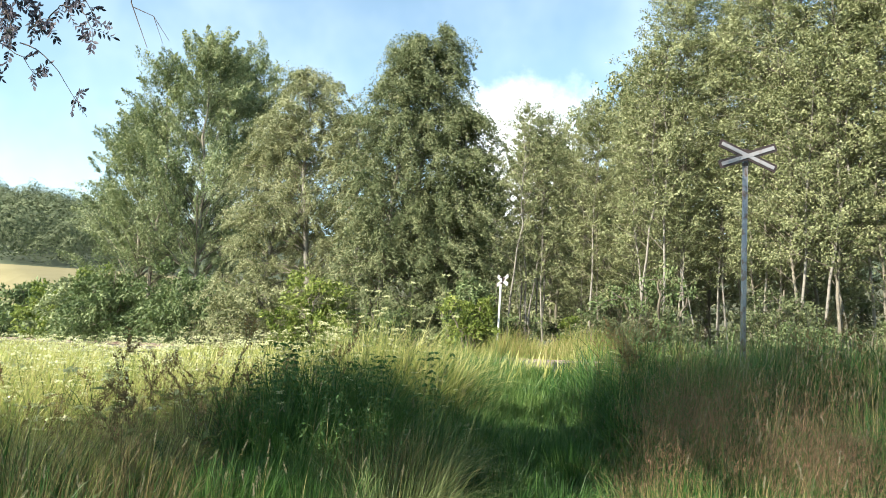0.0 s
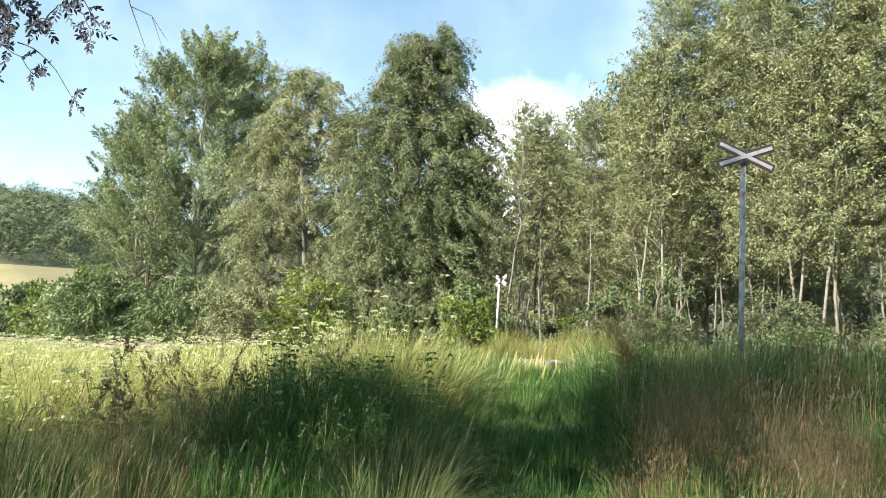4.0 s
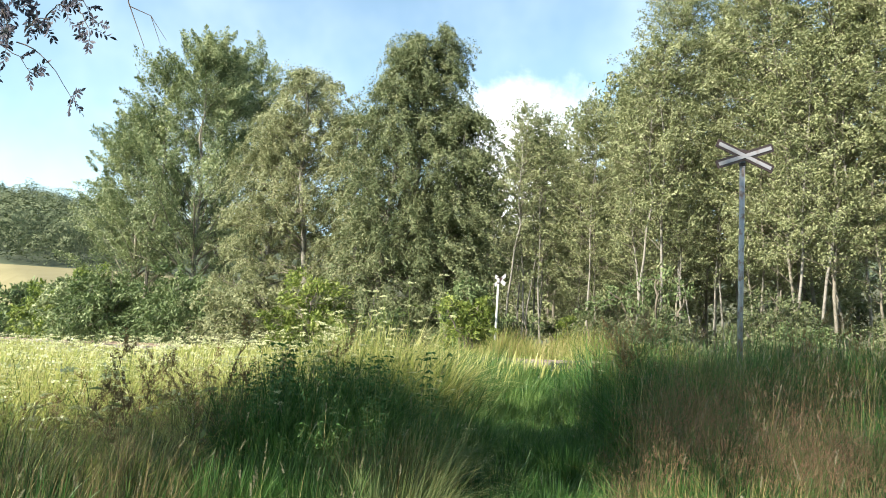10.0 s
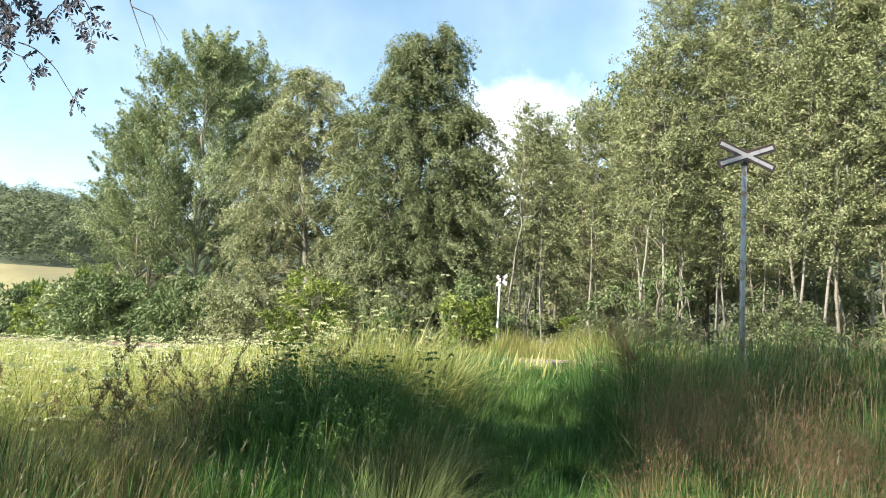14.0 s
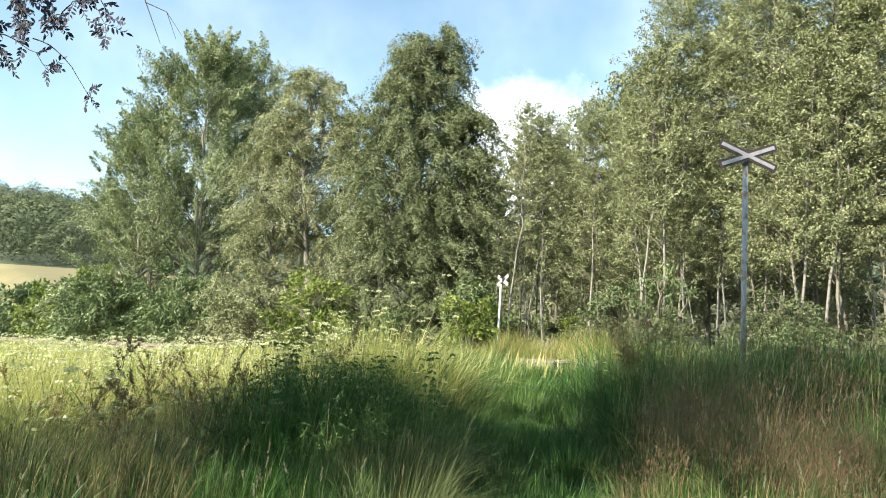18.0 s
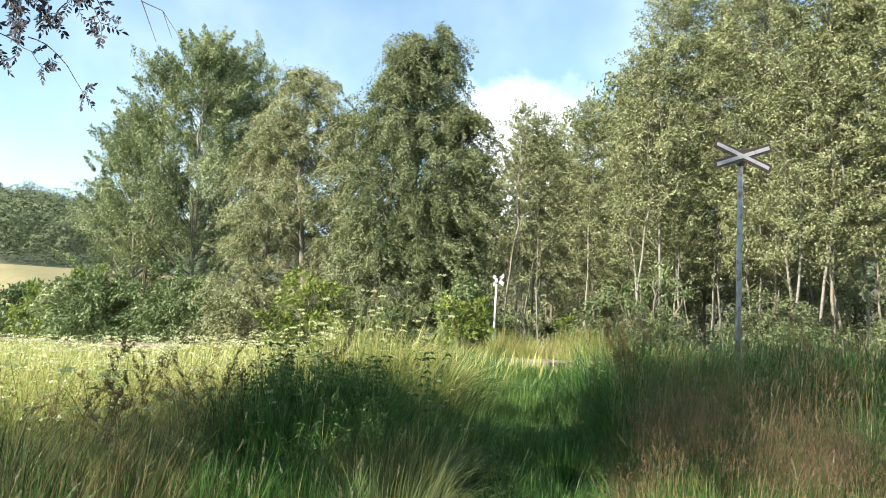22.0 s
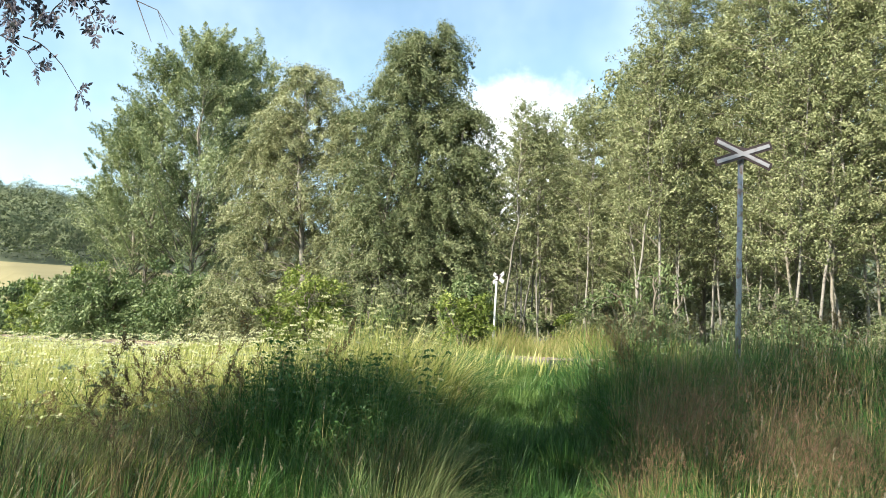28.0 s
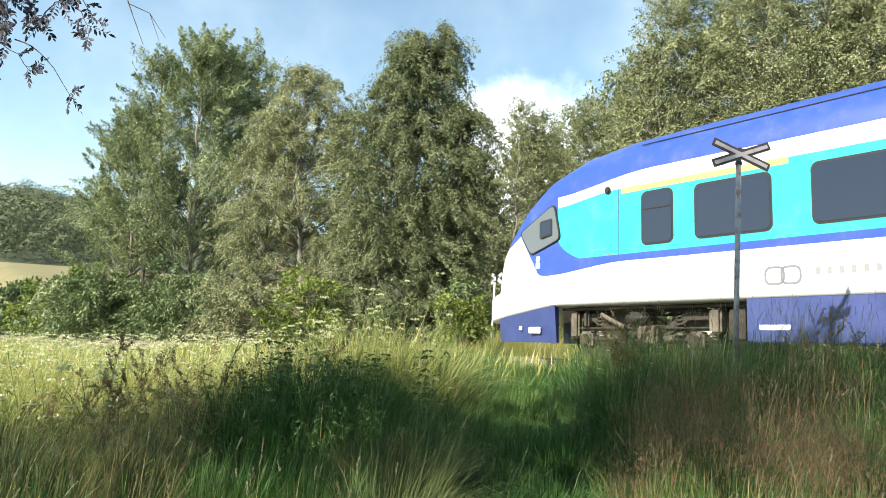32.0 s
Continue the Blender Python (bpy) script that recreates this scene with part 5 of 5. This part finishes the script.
    ok = (x * ACROSS[0] + y * ACROSS[1] < 10.4) & (np.abs(x - path_x(y)) < 0.95)
    x, y = x[ok], y[ok]
    worn = sstep(clump(x, y, 1.6, 2.0), 0.25, 0.6)
    V, Q, T = blades(grounded(x, y), (0.08 + 0.20 * worn) * rng.uniform(0.5, 1.4, len(x)), rng.uniform(0.005, 0.012, len(x)), rng, 0.3, 0.9)
    stuff("path_turf", "short dark green turf trodden along the path", V, Q, T, M["grass"])
    # rough grass round the standpoint
    n = 14000
    x, y = rng.normal(0, 4.5, n), rng.normal(-1.5, 4, n)
    keep = (np.hypot(x, y) > 0.9) & ((y < 1.6) | (np.abs(x) > 0.75 * y)) & (x * ACROSS[0] + y * ACROSS[1] < 9.5)
    x, y = x[keep], y[keep]
    V, Q, T = blades(grounded(x, y), rng.uniform(0.15, 0.55, len(x)), rng.uniform(0.006, 0.016, len(x)), rng, 0.2, 0.8)
    stuff("rough_grass", "rough green grass under the willows", V, Q, T, M["grass"])
    # the meadow going on along the track, and the verge behind it
    n = 70000
    q, pp = rng.uniform(4, 95, n) , rng.uniform(-38, 10.6, n)
    x, y = at(q, pp)
    keep = (y > 12) & (np.abs(x) < 0.72 * y) & (rng.uniform(0, 1, n) < 30 / np.maximum(y, 30))
    x, y = x[keep], y[keep]
    V, Q, T = blades(grounded(x, y), rng.uniform(0.3, 0.72, len(x)) * (0.75 + 0.4 * clump(x, y)) * (1 - 0.6 * sstep(x * ACROSS[0] + y * ACROSS[1], 4, 8.5) * sstep(-x / y, 0.30, 0.40)), rng.uniform(0.02, 0.05, len(x)), rng)
    stuff("far_meadow", "tall pale meadow grass along the track", V, Q, T, M["meadow"])
    # the edge of the ballast, grown over but where the path goes across
    n = 16000
    q, pp = rng.uniform(-6, 34, n), rng.normal(10.2, 0.42, n)
    x, y = at(q, pp)
    keep = (np.abs(x - path_x(y)) > 0.28) & (pp < 11.1)
    x, y = x[keep], y[keep]
    V, Q, T = blades(grounded(x, y), rng.uniform(0.18, 0.62, len(x)) * (0.6 + 0.5 * clump(x, y, 1.4)) * (1 - 0.6 * sstep(-x / y, 0.30, 0.40)), rng.uniform(0.006, 0.016, len(x)), rng, 0.3, 0.9)
    stuff("track_edge_grass", "fresh green grass growing over the edge of the ballast", V, Q, T, M["verge"])
    n = 44000
    q, pp = np.where(rng.uniform(0, 1, n) < 0.42, rng.normal(16, 2.8, n), rng.uniform(-8, 45, n)), TRACK + 2.1 + np.abs(rng.normal(0, 1.7, n))
    tall = (np.where(rng.uniform(0, 1, n) < 0.5, 0.85, 0.55) + 0.55 * np.exp(-((q - 16.5) / 3.2) ** 2)) * (0.6 + 0.5 * clump(q, pp, 1.3))
    onpath = np.abs(q - 12.1 - (pp - TRACK) * 1.05) < 0.7
    tall = np.where(onpath, 0.75 * tall, tall)
    x, y = at(q, pp)
    sel = rng.uniform(0, 1, n) < 0.22 + 0.3 * np.exp(-((q - 16.5) / 3.0) ** 2)
    for name, label, s, mat in (("verge_grass", "sunlit straw-coloured grass on the verge behind the track", sel, M["dry"]), ("green_verge", "green grass on the verge behind the track", ~sel, M["verge"])):
        V, Q, T = blades(grounded(x[s], y[s]), tall[s] * (0.25 + 0.95 * rng.uniform(0, 1, s.sum()) ** 1.3), rng.uniform(0.008, 0.018, s.sum()), rng, 0.3, 1.3)
        stuff(name, label, V, Q, T, mat)


build_grass()


def build_panicles():
    """Reddish haze of flowering grass: thin stalks with loose branched heads."""
    rng = np.random.default_rng(19)
    for cx, cy, sx, sy, n in ((2.25, 4.75, 0.22, 0.25, 220), (2.75, 5.1, 0.22, 0.3, 200), (1.75, 5.55, 0.22, 0.3, 230), (2.1, 6.1, 0.28, 0.3, 170), (2.75, 6.3, 0.3, 0.3, 50), (1.3, 4.9, 0.10, 0.25, 60),
                              (-2.6, 5.3, 0.5, 0.35, 170), (-2.35, 6.5, 0.3, 0.35, 110), (3.4, 6.3, 0.3, 0.25, 60), (2.3, 9.2, 0.25, 0.3, 110)):
        x, y = rng.normal(cx, sx, n), rng.normal(cy, sy, n)
        ok = (x - path_x(y) > 0.5) | (x < -0.8)
        x, y = x[ok], y[ok]
        n = len(x)
        o = np.array((cx, cy, float(ground_z(cx, cy))))
        H = grass_height(x, y) * np.where(x > 0, rng.uniform(1.0, 1.5, n), rng.uniform(0.95, 1.3, n))
        V, Q, T = blades(grounded(x, y) - o, H, np.full(n, 0.0026), rng, 0.16, 0.3)
        stalks = stuff("grass_stalks", "thin green stalks of flowering grass", V, Q, T, M["grass"])
        tip, mid = V.reshape(n, 7, 3)[:, 6], V.reshape(n, 7, 3)[:, 2]
        k = 46
        t = rng.uniform(0.4, 1.05, (n, k, 1))
        spread = (1.25 - t) * 0.26 * rng.uniform(0.2, 1.0, (n, k, 1))
        P = mid[:, None] + (tip - mid)[:, None] * t + rng.normal(size=(n, k, 3)) * spread * np.array((1, 1, 0.6))
        D = rng.normal(size=(n, k, 3)) * 0.6 + 2.2 * (tip - mid)[:, None]
        L = rng.uniform(0.02, 0.045, n * k)
        V, Q = leaves(P.reshape(-1, 3), D.reshape(-1, 3), L, rng.uniform(0.0014, 0.0026, n * k), rng)
        heads = stuff("grass_panicles", "reddish-brown hazy seed heads of flowering grass", V, Q, None, M["panicle"])
        for ob in (stalks, heads):
            ob.location = o
        TUFTS.append((stalks, heads))


build_panicles()


def build_spikes():
    """Single tall stalks with pale narrow heads over the near grass."""
    rng = np.random.default_rng(23)
    x, y = wedge(300, 3.4, 10.0, rng)
    keep = np.abs(x - path_x(y)) > 0.45
    x = np.concatenate((x[keep], rng.normal(4.5, 0.9, 170), rng.normal(2.3, 0.3, 60), rng.uniform(1.5, 4.6, 130)))
    y = np.concatenate((y[keep], rng.normal(9.4, 0.5, 170), rng.normal(9.3, 0.35, 60), rng.uniform(5.2, 8.2, 130)))
    n = len(x)
    H = grass_height(x, y) * rng.uniform(1.0, 1.3, n)
    V, Q, T = blades(grounded(x, y), H, np.full(n, 0.004), rng, 0.15, 0.3)
    stuff("spike_stalks", "single tall pale grass stalks", V, Q, T, M["dry"])
    W = V.reshape(n, 7, 3)
    tip, low = W[:, 6], W[:, 4]
    k = 44
    t = rng.uniform(0.62, 1.04, (n, k, 1))
    P = low[:, None] + (tip - low)[:, None] * t + rng.normal(0, 0.0026, (n, k, 3))
    D = (tip - low)[:, None] * 3 + rng.normal(0, 0.12, (n, k, 3))
    L = rng.uniform(0.008, 0.015, n * k)
    V, Q = leaves(P.reshape(-1, 3), D.reshape(-1, 3), L, L * 0.32, rng)
    stuff("grass_spikes", "pale straw-coloured grass spikes", V, Q, None, M["spike"])


build_spikes()


def umbel_arrays(rng, H, heads, size):
    """A stalk with flat white flower heads on rays."""
    tubes, flat = [], []
    lean = rng.normal(0, 0.06, 2)
    stalk = np.stack([np.array((lean[0] * t * t * H, lean[1] * t * t * H, t * H)) for t in np.linspace(-0.05, 1, 6)])
    tubes.append(tube(stalk, np.linspace(0.006, 0.0035, 6), 5))
    for i in range(heads):
        P, D = [], []
        t0 = 1.0 if i == 0 else rng.uniform(0.5, 0.85)
        a = rng.uniform(0, 2 * np.pi)
        o = np.array((lean[0] * t0 * t0 * H, lean[1] * t0 * t0 * H, t0 * H))
        c = o + (np.array((0, 0, 0.05)) if i == 0 else np.array((math.cos(a) * 0.16, math.sin(a) * 0.16, 0.22)) * rng.uniform(0.6, 1.1))
        tubes.append(tube(np.stack((o, (o + c) / 2 + (0, 0, 0.01), c)), np.array((0.003, 0.0025, 0.002)), 4))
        r = size * rng.uniform(0.6, 1.1)
        for j in range(11):
            b, rr = rng.uniform(0, 2 * np.pi), r * math.sqrt(rng.uniform(0.02, 1))
            e = c + np.array((math.cos(b) * rr, math.sin(b) * rr, 0.05 + rng.normal(0, 0.006) - 0.12 * rr))
            if j % 2 == 0:
                tubes.append(tube(np.stack((c, e)), np.array((0.0015, 0.001)), 3))
            for _ in range(6):
                P.append(e + rng.normal(0, 0.012, 3) * (1, 1, 0.4))
                D.append(np.array((rng.normal(), rng.normal(), 0.3)))
        L = rng.uniform(0.010, 0.018, len(P))
        flat.append(leaves(np.array(P), np.array(D), L, L * 0.9, rng))
    leafP, leafD = [], []
    # feathery leaves: leaflets in sprays off the stalk
    for i in range(12):
        t0, a, ln = rng.uniform(0.2, 0.88), rng.uniform(0, 2 * np.pi), rng.uniform(0.08, 0.2)
        d = np.array((math.cos(a), math.sin(a), rng.uniform(-0.1, 0.6)))
        for w in np.linspace(0.25, 1, 8):
            leafP.append(np.array((lean[0] * t0 * t0 * H, lean[1] * t0 * t0 * H, t0 * H)) + d * ln * w + np.array((0, 0, -0.25 * ln * w * w)))
            leafD.append(d + rng.normal(0, 0.8, 3))
    LL = rng.uniform(0.025, 0.06, len(leafP))
    return join(tubes), flat, leaves(np.array(leafP), np.array(leafD), LL, LL * 0.4, rng)


def build_umbels():
    rng = np.random.default_rng(91)
    kinds = []
    for i in range(5):
        stalk, heads, lv = umbel_arrays(rng, 1.25 + 0.12 * i, 3 + i % 3, 0.052)
        root = tagged(new("wild_carrot"), "tall wild umbel plant with flat white flower heads", "wildflower", "white umbel flowers in the meadow")
        root.matrix_basis = pose(-1.7 + 0.42 * i, 9.0 + 0.25 * i, float(ground_z(-1.7 + 0.42 * i, 9.0 + 0.25 * i)))
        put("stalk", mesh_of("stalk", *stalk, None, (M["stem"],), None, True), root)
        for h in heads:
            put("umbel", mesh_of("umbel", *h, None, (M["umbel"],)), root, "flat white umbel")["kind"] = "stuff"
        put("leafage", mesh_of("leafage", *lv, None, (M["stem"],)), root)["kind"] = "stuff"
        kinds.append(root)
    spots = []
    for cx, cy, sx, sy, n in ((-1.15, 9.6, 0.65, 0.8, 56), (-4.2, 10.0, 1.6, 1.6, 64), (-2.2, 11.5, 1.6, 1.0, 40), (-1.2, 7.2, 0.8, 0.6, 10), (0.1, 7.6, 0.25, 0.8, 4), (2.9, 9.0, 0.5, 0.4, 8), (-3.4, 6.6, 0.8, 0.8, 12), (-6.5, 13.0, 2.0, 1.6, 40)):
        spots += [(rng.normal(cx, sx), rng.normal(cy, sy)) for _ in range(int(n * 0.8))]
    for x, y in spots:
        if abs(x - path_x(y)) < 0.45 or y < 5.2 or x * ACROSS[0] + y * ACROSS[1] > 9.8:
            continue
        k = float(grass_height(x, y)) * rng.uniform(0.52, 0.84) / 1.3
        c = copy_thing(kinds[rng.integers(5)], pose(x, y, float(ground_z(x, y)), rng.normal(0, 9), rng.normal(5, 9), rng.uniform(0, 360)))
        c.scale = (max(k, 0.75),) * 2 + (k,)
        if y < 9.5:
            PLANTS.append(c)
    # the farther heads, a white shimmer over the meadow
    n = 4200
    q, p = 4 + 30 * rng.uniform(0, 1, n) ** 1.4, rng.uniform(-16, 9.0, n)
    x, y = at(q, p)
    keep = (y > 6) & (np.abs(x) < 0.7 * y) & (x < -0.12 * y) & ((y > 8.6) | (x < -2.1 - 0.2 * (8.6 - y)))
    x, y = x[keep], y[keep]
    n = len(x)
    c = np.stack((x, y, ground_z(x, y) + rng.uniform(0.4, 0.98, n) * np.clip(grass_height(x, y) / 0.85, 0.5, 1.3)), -1)
    k = 12
    P = c[:, None] + rng.normal(0, 0.045, (n, k, 3)) * np.array((1, 1, 0.25))
    D = rng.normal(size=(n, k, 3)) * np.array((1, 1, 0.3))
    L = np.repeat(rng.uniform(0.02, 0.04, n), k)
    V, Q = leaves(P.reshape(-1, 3), D.reshape(-1, 3), L, L * 0.9, rng)
    tagged(put("flower_shimmer", mesh_of("flower_shimmer", V, Q, None, (M["umbel"],))), "many small white flower heads over the meadow", "wildflowers", kind="stuff")


build_umbels()


def build_docks():
    """Rust-brown seeding stalks in the meadow."""
    rng = np.random.default_rng(55)
    kinds = []
    for i in range(3):
        H = 1.15 + 0.1 * i
        lean = 0.16 + 0.1 * i
        stalk = np.stack([np.array((lean * t * t, 0.03 * math.sin(5 * t + i), t * H)) for t in np.linspace(-0.05, 1, 8)])
        tubes, P, D = [tube(stalk, np.linspace(0.006, 0.002, 8), 5)], [], []
        for b in range(9):
            t0, a, ln = rng.uniform(0.4, 0.95), rng.uniform(0, 2 * np.pi), rng.uniform(0.08, 0.26)
            o = np.array((lean * t0 * t0, 0.03 * math.sin(5 * t0 + i), t0 * H))
            e = o + ln * np.array((0.5 * math.cos(a) + 0.25, 0.5 * math.sin(a), 0.8))
            tubes.append(tube(np.stack((o, (o + e) / 2 + np.array((0, 0, -0.01)), e)), np.array((0.003, 0.002, 0.001)), 4))
            for whorl in np.linspace(0.3, 1.0, 5):
                P.append(o + (e - o) * whorl + rng.normal(0, 0.009, (7, 3)))
                D.append(rng.normal(size=(7, 3)) + np.array((0.3, 0, 0.2)))
        P, D = np.concatenate(P), np.concatenate(D)
        L = rng.uniform(0.012, 0.03, len(P))
        m = 14
        lp = np.stack((np.zeros(m), np.zeros(m), rng.uniform(0.1, 0.6, m) * H), -1)
        ld = rng.normal(size=(m, 3)) * np.array((1, 1, 0.3))
        LL = rng.uniform(0.12, 0.22, m)
        root = tagged(new("dock_plant"), "rust-brown seeding dock stalk in tall grass", "wild plant", "seeding stalks in the meadow")
        xy = (-3.0 + 0.9 * i, 6.8 + 0.4 * i)
        root.matrix_basis = pose(*xy, float(ground_z(*xy)))
        put("stalk", mesh_of("stalk", *join(tubes), None, (M["dock"],), None, True), root)
        put("seed_head", mesh_of("seed_head", *leaves(P, D, L, L * 0.7, rng), None, (M["dock"],)), root)["kind"] = "stuff"
        put("leafage", mesh_of("leafage", *leaves(lp, ld, LL, LL * 0.3, rng), None, (M["stem"],)), root)["kind"] = "stuff"
        kinds.append(root)
    for cx, cy, sx, sy, n in ((-3.2, 6.9, 0.8, 0.8, 20), (-2.3, 7.6, 0.5, 0.6, 9), (-1.7, 8.6, 0.5, 0.4, 4), (2.2, 9.4, 0.22, 0.25, 12), (4.4, 9.2, 0.9, 0.4, 10)):
        for _ in range(n):
            x, y = rng.normal(cx, sx), rng.normal(cy, sy)
            if abs(x - path_x(y)) < 0.5:
                continue
            c = copy_thing(kinds[rng.integers(3)], pose(x, y, float(ground_z(x, y)), rng.normal(0, 10), rng.normal(6, 10), rng.uniform(0, 360)))
            k = float(grass_height(x, y)) * rng.uniform(0.75, 1.05) / 1.2
            c.scale = (max(k, 0.8),) * 2 + (k,)
            PLANTS.append(c)


build_docks()


def build_nettles():
    """Broad-leaved herbs beside the path; their dark green also stands in for shade."""
    rng = np.random.default_rng(66)
    kinds = []
    for i in range(4):
        H = 0.9 + 0.08 * i
        tubes, P, D = [], [], []
        for _ in range(6):
            b, l = rng.normal(0, 0.06, 2), rng.normal(0, 0.12, 2)
            st = np.stack([np.array((b[0] + l[0] * t * t, b[1] + l[1] * t * t, t * H * 0.95)) for t in np.linspace(-0.04, 1, 6)])
            tubes.append(tube(st, np.linspace(0.005, 0.002, 6), 4))
            for t in np.linspace(0.2, 1.0, 16):
                for a in (0, math.pi):
                    az = a + (t * 40) % 3.14
                    P.append((b[0] + l[0] * t * t, b[1] + l[1] * t * t, t * H * 0.95))
                    D.append((math.cos(az), math.sin(az), 0.2 - 1.5 * rng.uniform()))
        L = rng.uniform(0.035, 0.07, len(P))
        root = tagged(new("nettle"), "dark green nettle clump in tall grass", "wild plant", "nettles beside the path")
        xy = (-1.6 + 0.5 * i, 7.0)
        root.matrix_basis = pose(*xy, float(ground_z(*xy)))
        put("stalk", mesh_of("stalk", *join(tubes), None, (M["stem"],), None, True), root)["kind"] = "stuff"
        put("leafage", mesh_of("leafage", *leaves(np.array(P), np.array(D), L, L * 0.42, rng), None, (M["nettle"],)), root)["kind"] = "stuff"
        kinds.append(root)
    for cx, cy, sx, sy, n in ((-1.2, 7.2, 0.40, 0.45, 18), (-0.85, 6.2, 0.3, 0.4, 16), (4.3, 7.7, 0.7, 0.35, 30)):
        for _ in range(n):
            x, y = rng.normal(cx, sx), rng.normal(cy, sy)
            if abs(x - path_x(y)) < 0.75:
                continue
            c = copy_thing(kinds[rng.integers(4)], pose(x, y, float(ground_z(x, y)), rng.normal(0, 5), rng.normal(3, 5), rng.uniform(0, 360)))
            k = float(grass_height(x, y)) * rng.uniform(0.7, 1.02) * (0.62 if x > 0 else 1.0)
            c.scale = (max(k, 0.7),) * 2 + (k,)


build_nettles()


# ---- what moves ----
def motions():
    # the railcar: seconds, metres of its nose along the track
    nose = [(0, -595.0), (8, -443.0), (16, -291.0), (24, -139.0), (28, -63.0), (30, -25.0), (31, -6.0), (31.4, 1.7), (31.6, 5.65), (31.7, 7.0), (31.8, 9.3), (31.9, 10.95), (32.0, 13.27)]
    turn = math.degrees(math.atan2(ALONG[1], ALONG[0]))
    walk(RAILCAR, [(t, pose(*at(q, TRACK), 0, 0, 0, turn)) for t, q in nose])
    # its wheels turn while it is in sight
    for w in WHEELS:
        o = w.matrix_basis.translation.copy()
        walk(w, [(0.0, pose(*o)), (31.3, pose(*o))] + [(31.3 + k / FPS, pose(*o, 0, 80.0 * k, 0)) for k in range(1, 22)])
    # gusts: seconds, lean of the crowns to the right in degrees
    gust = [(0, -0.9), (2, -1.0), (4, -0.6), (6, -0.5), (8, -0.2), (9.5, 0.1), (11, 0.3), (13, -0.4), (14.5, -0.4), (16.5, 0.0), (18, 0.2), (19.5, 0.4), (21, 0.1), (22, -0.1), (23, 0.4), (25, 0.3), (27.5, 0.6), (29, 0.7), (30, 0.6), (31, 1.4), (32, 1.5)]
    for root, crown, z, strength, i in SWAY:
        face = root.matrix_basis.to_quaternion().to_matrix().to_4x4()
        rows = []
        for t, g in gust:
            g = g * strength + 0.25 * strength * math.sin(1.9 * t + i * 1.7)
            rows.append((t, pose(0, 0, z) @ face.inverted() @ pose(0, 0, 0, 0.3 * g, g, 0) @ face))
        walk(crown, rows)
    # the growth by the path nods in the wind, each plant in its own time
    for i, group in enumerate(TUFTS):
        for ob in group:
            o = Vector(ob.location)
            walk(ob, [(t, Matrix.Translation(o) @ pose(0, 0, 0, 0.9 * math.sin(1.7 * t + 2.1 * i), 1.2 + 2.2 * math.sin(2.3 * t + 1.3 * i) * (0.6 + 0.4 * math.sin(0.5 * t)), 0)) for t in np.arange(0, 32.1, 0.5)])
    for i, ob in enumerate(PLANTS):
        k = ob.matrix_basis.translation.copy()
        turn_only = ob.matrix_basis.to_quaternion().to_matrix().to_4x4()
        walk(ob, [(t, Matrix.Translation(k) @ pose(0, 0, 0, 0.8 * math.sin(1.3 * t + i), 0.8 + 1.9 * math.sin(1.9 * t + 0.7 * i), 0) @ turn_only) for t in np.arange(0, 32.1, 1.0)])
    # the hanging branch swings a hand's width
    rest = BRANCH.matrix_basis.copy()
    swing = [(0, 0.0, 0.0), (3, 0.0, 0.0), (6, 0.0, 0.002), (10, 0.0, 0.0), (14, 0.0, 0.0), (16.5, 0.04, 0.01), (19, 0.07, 0.03), (21, 0.07, 0.03), (23, 0.06, 0.02), (25, 0.02, 0.01), (28, 0.045, 0.015), (30, 0.0, 0.0), (32, 0.015, 0.0)]
    walk(BRANCH, [(t, Matrix.Translation((dx, 0, dz)) @ rest) for t, dx, dz in swing])


motions()
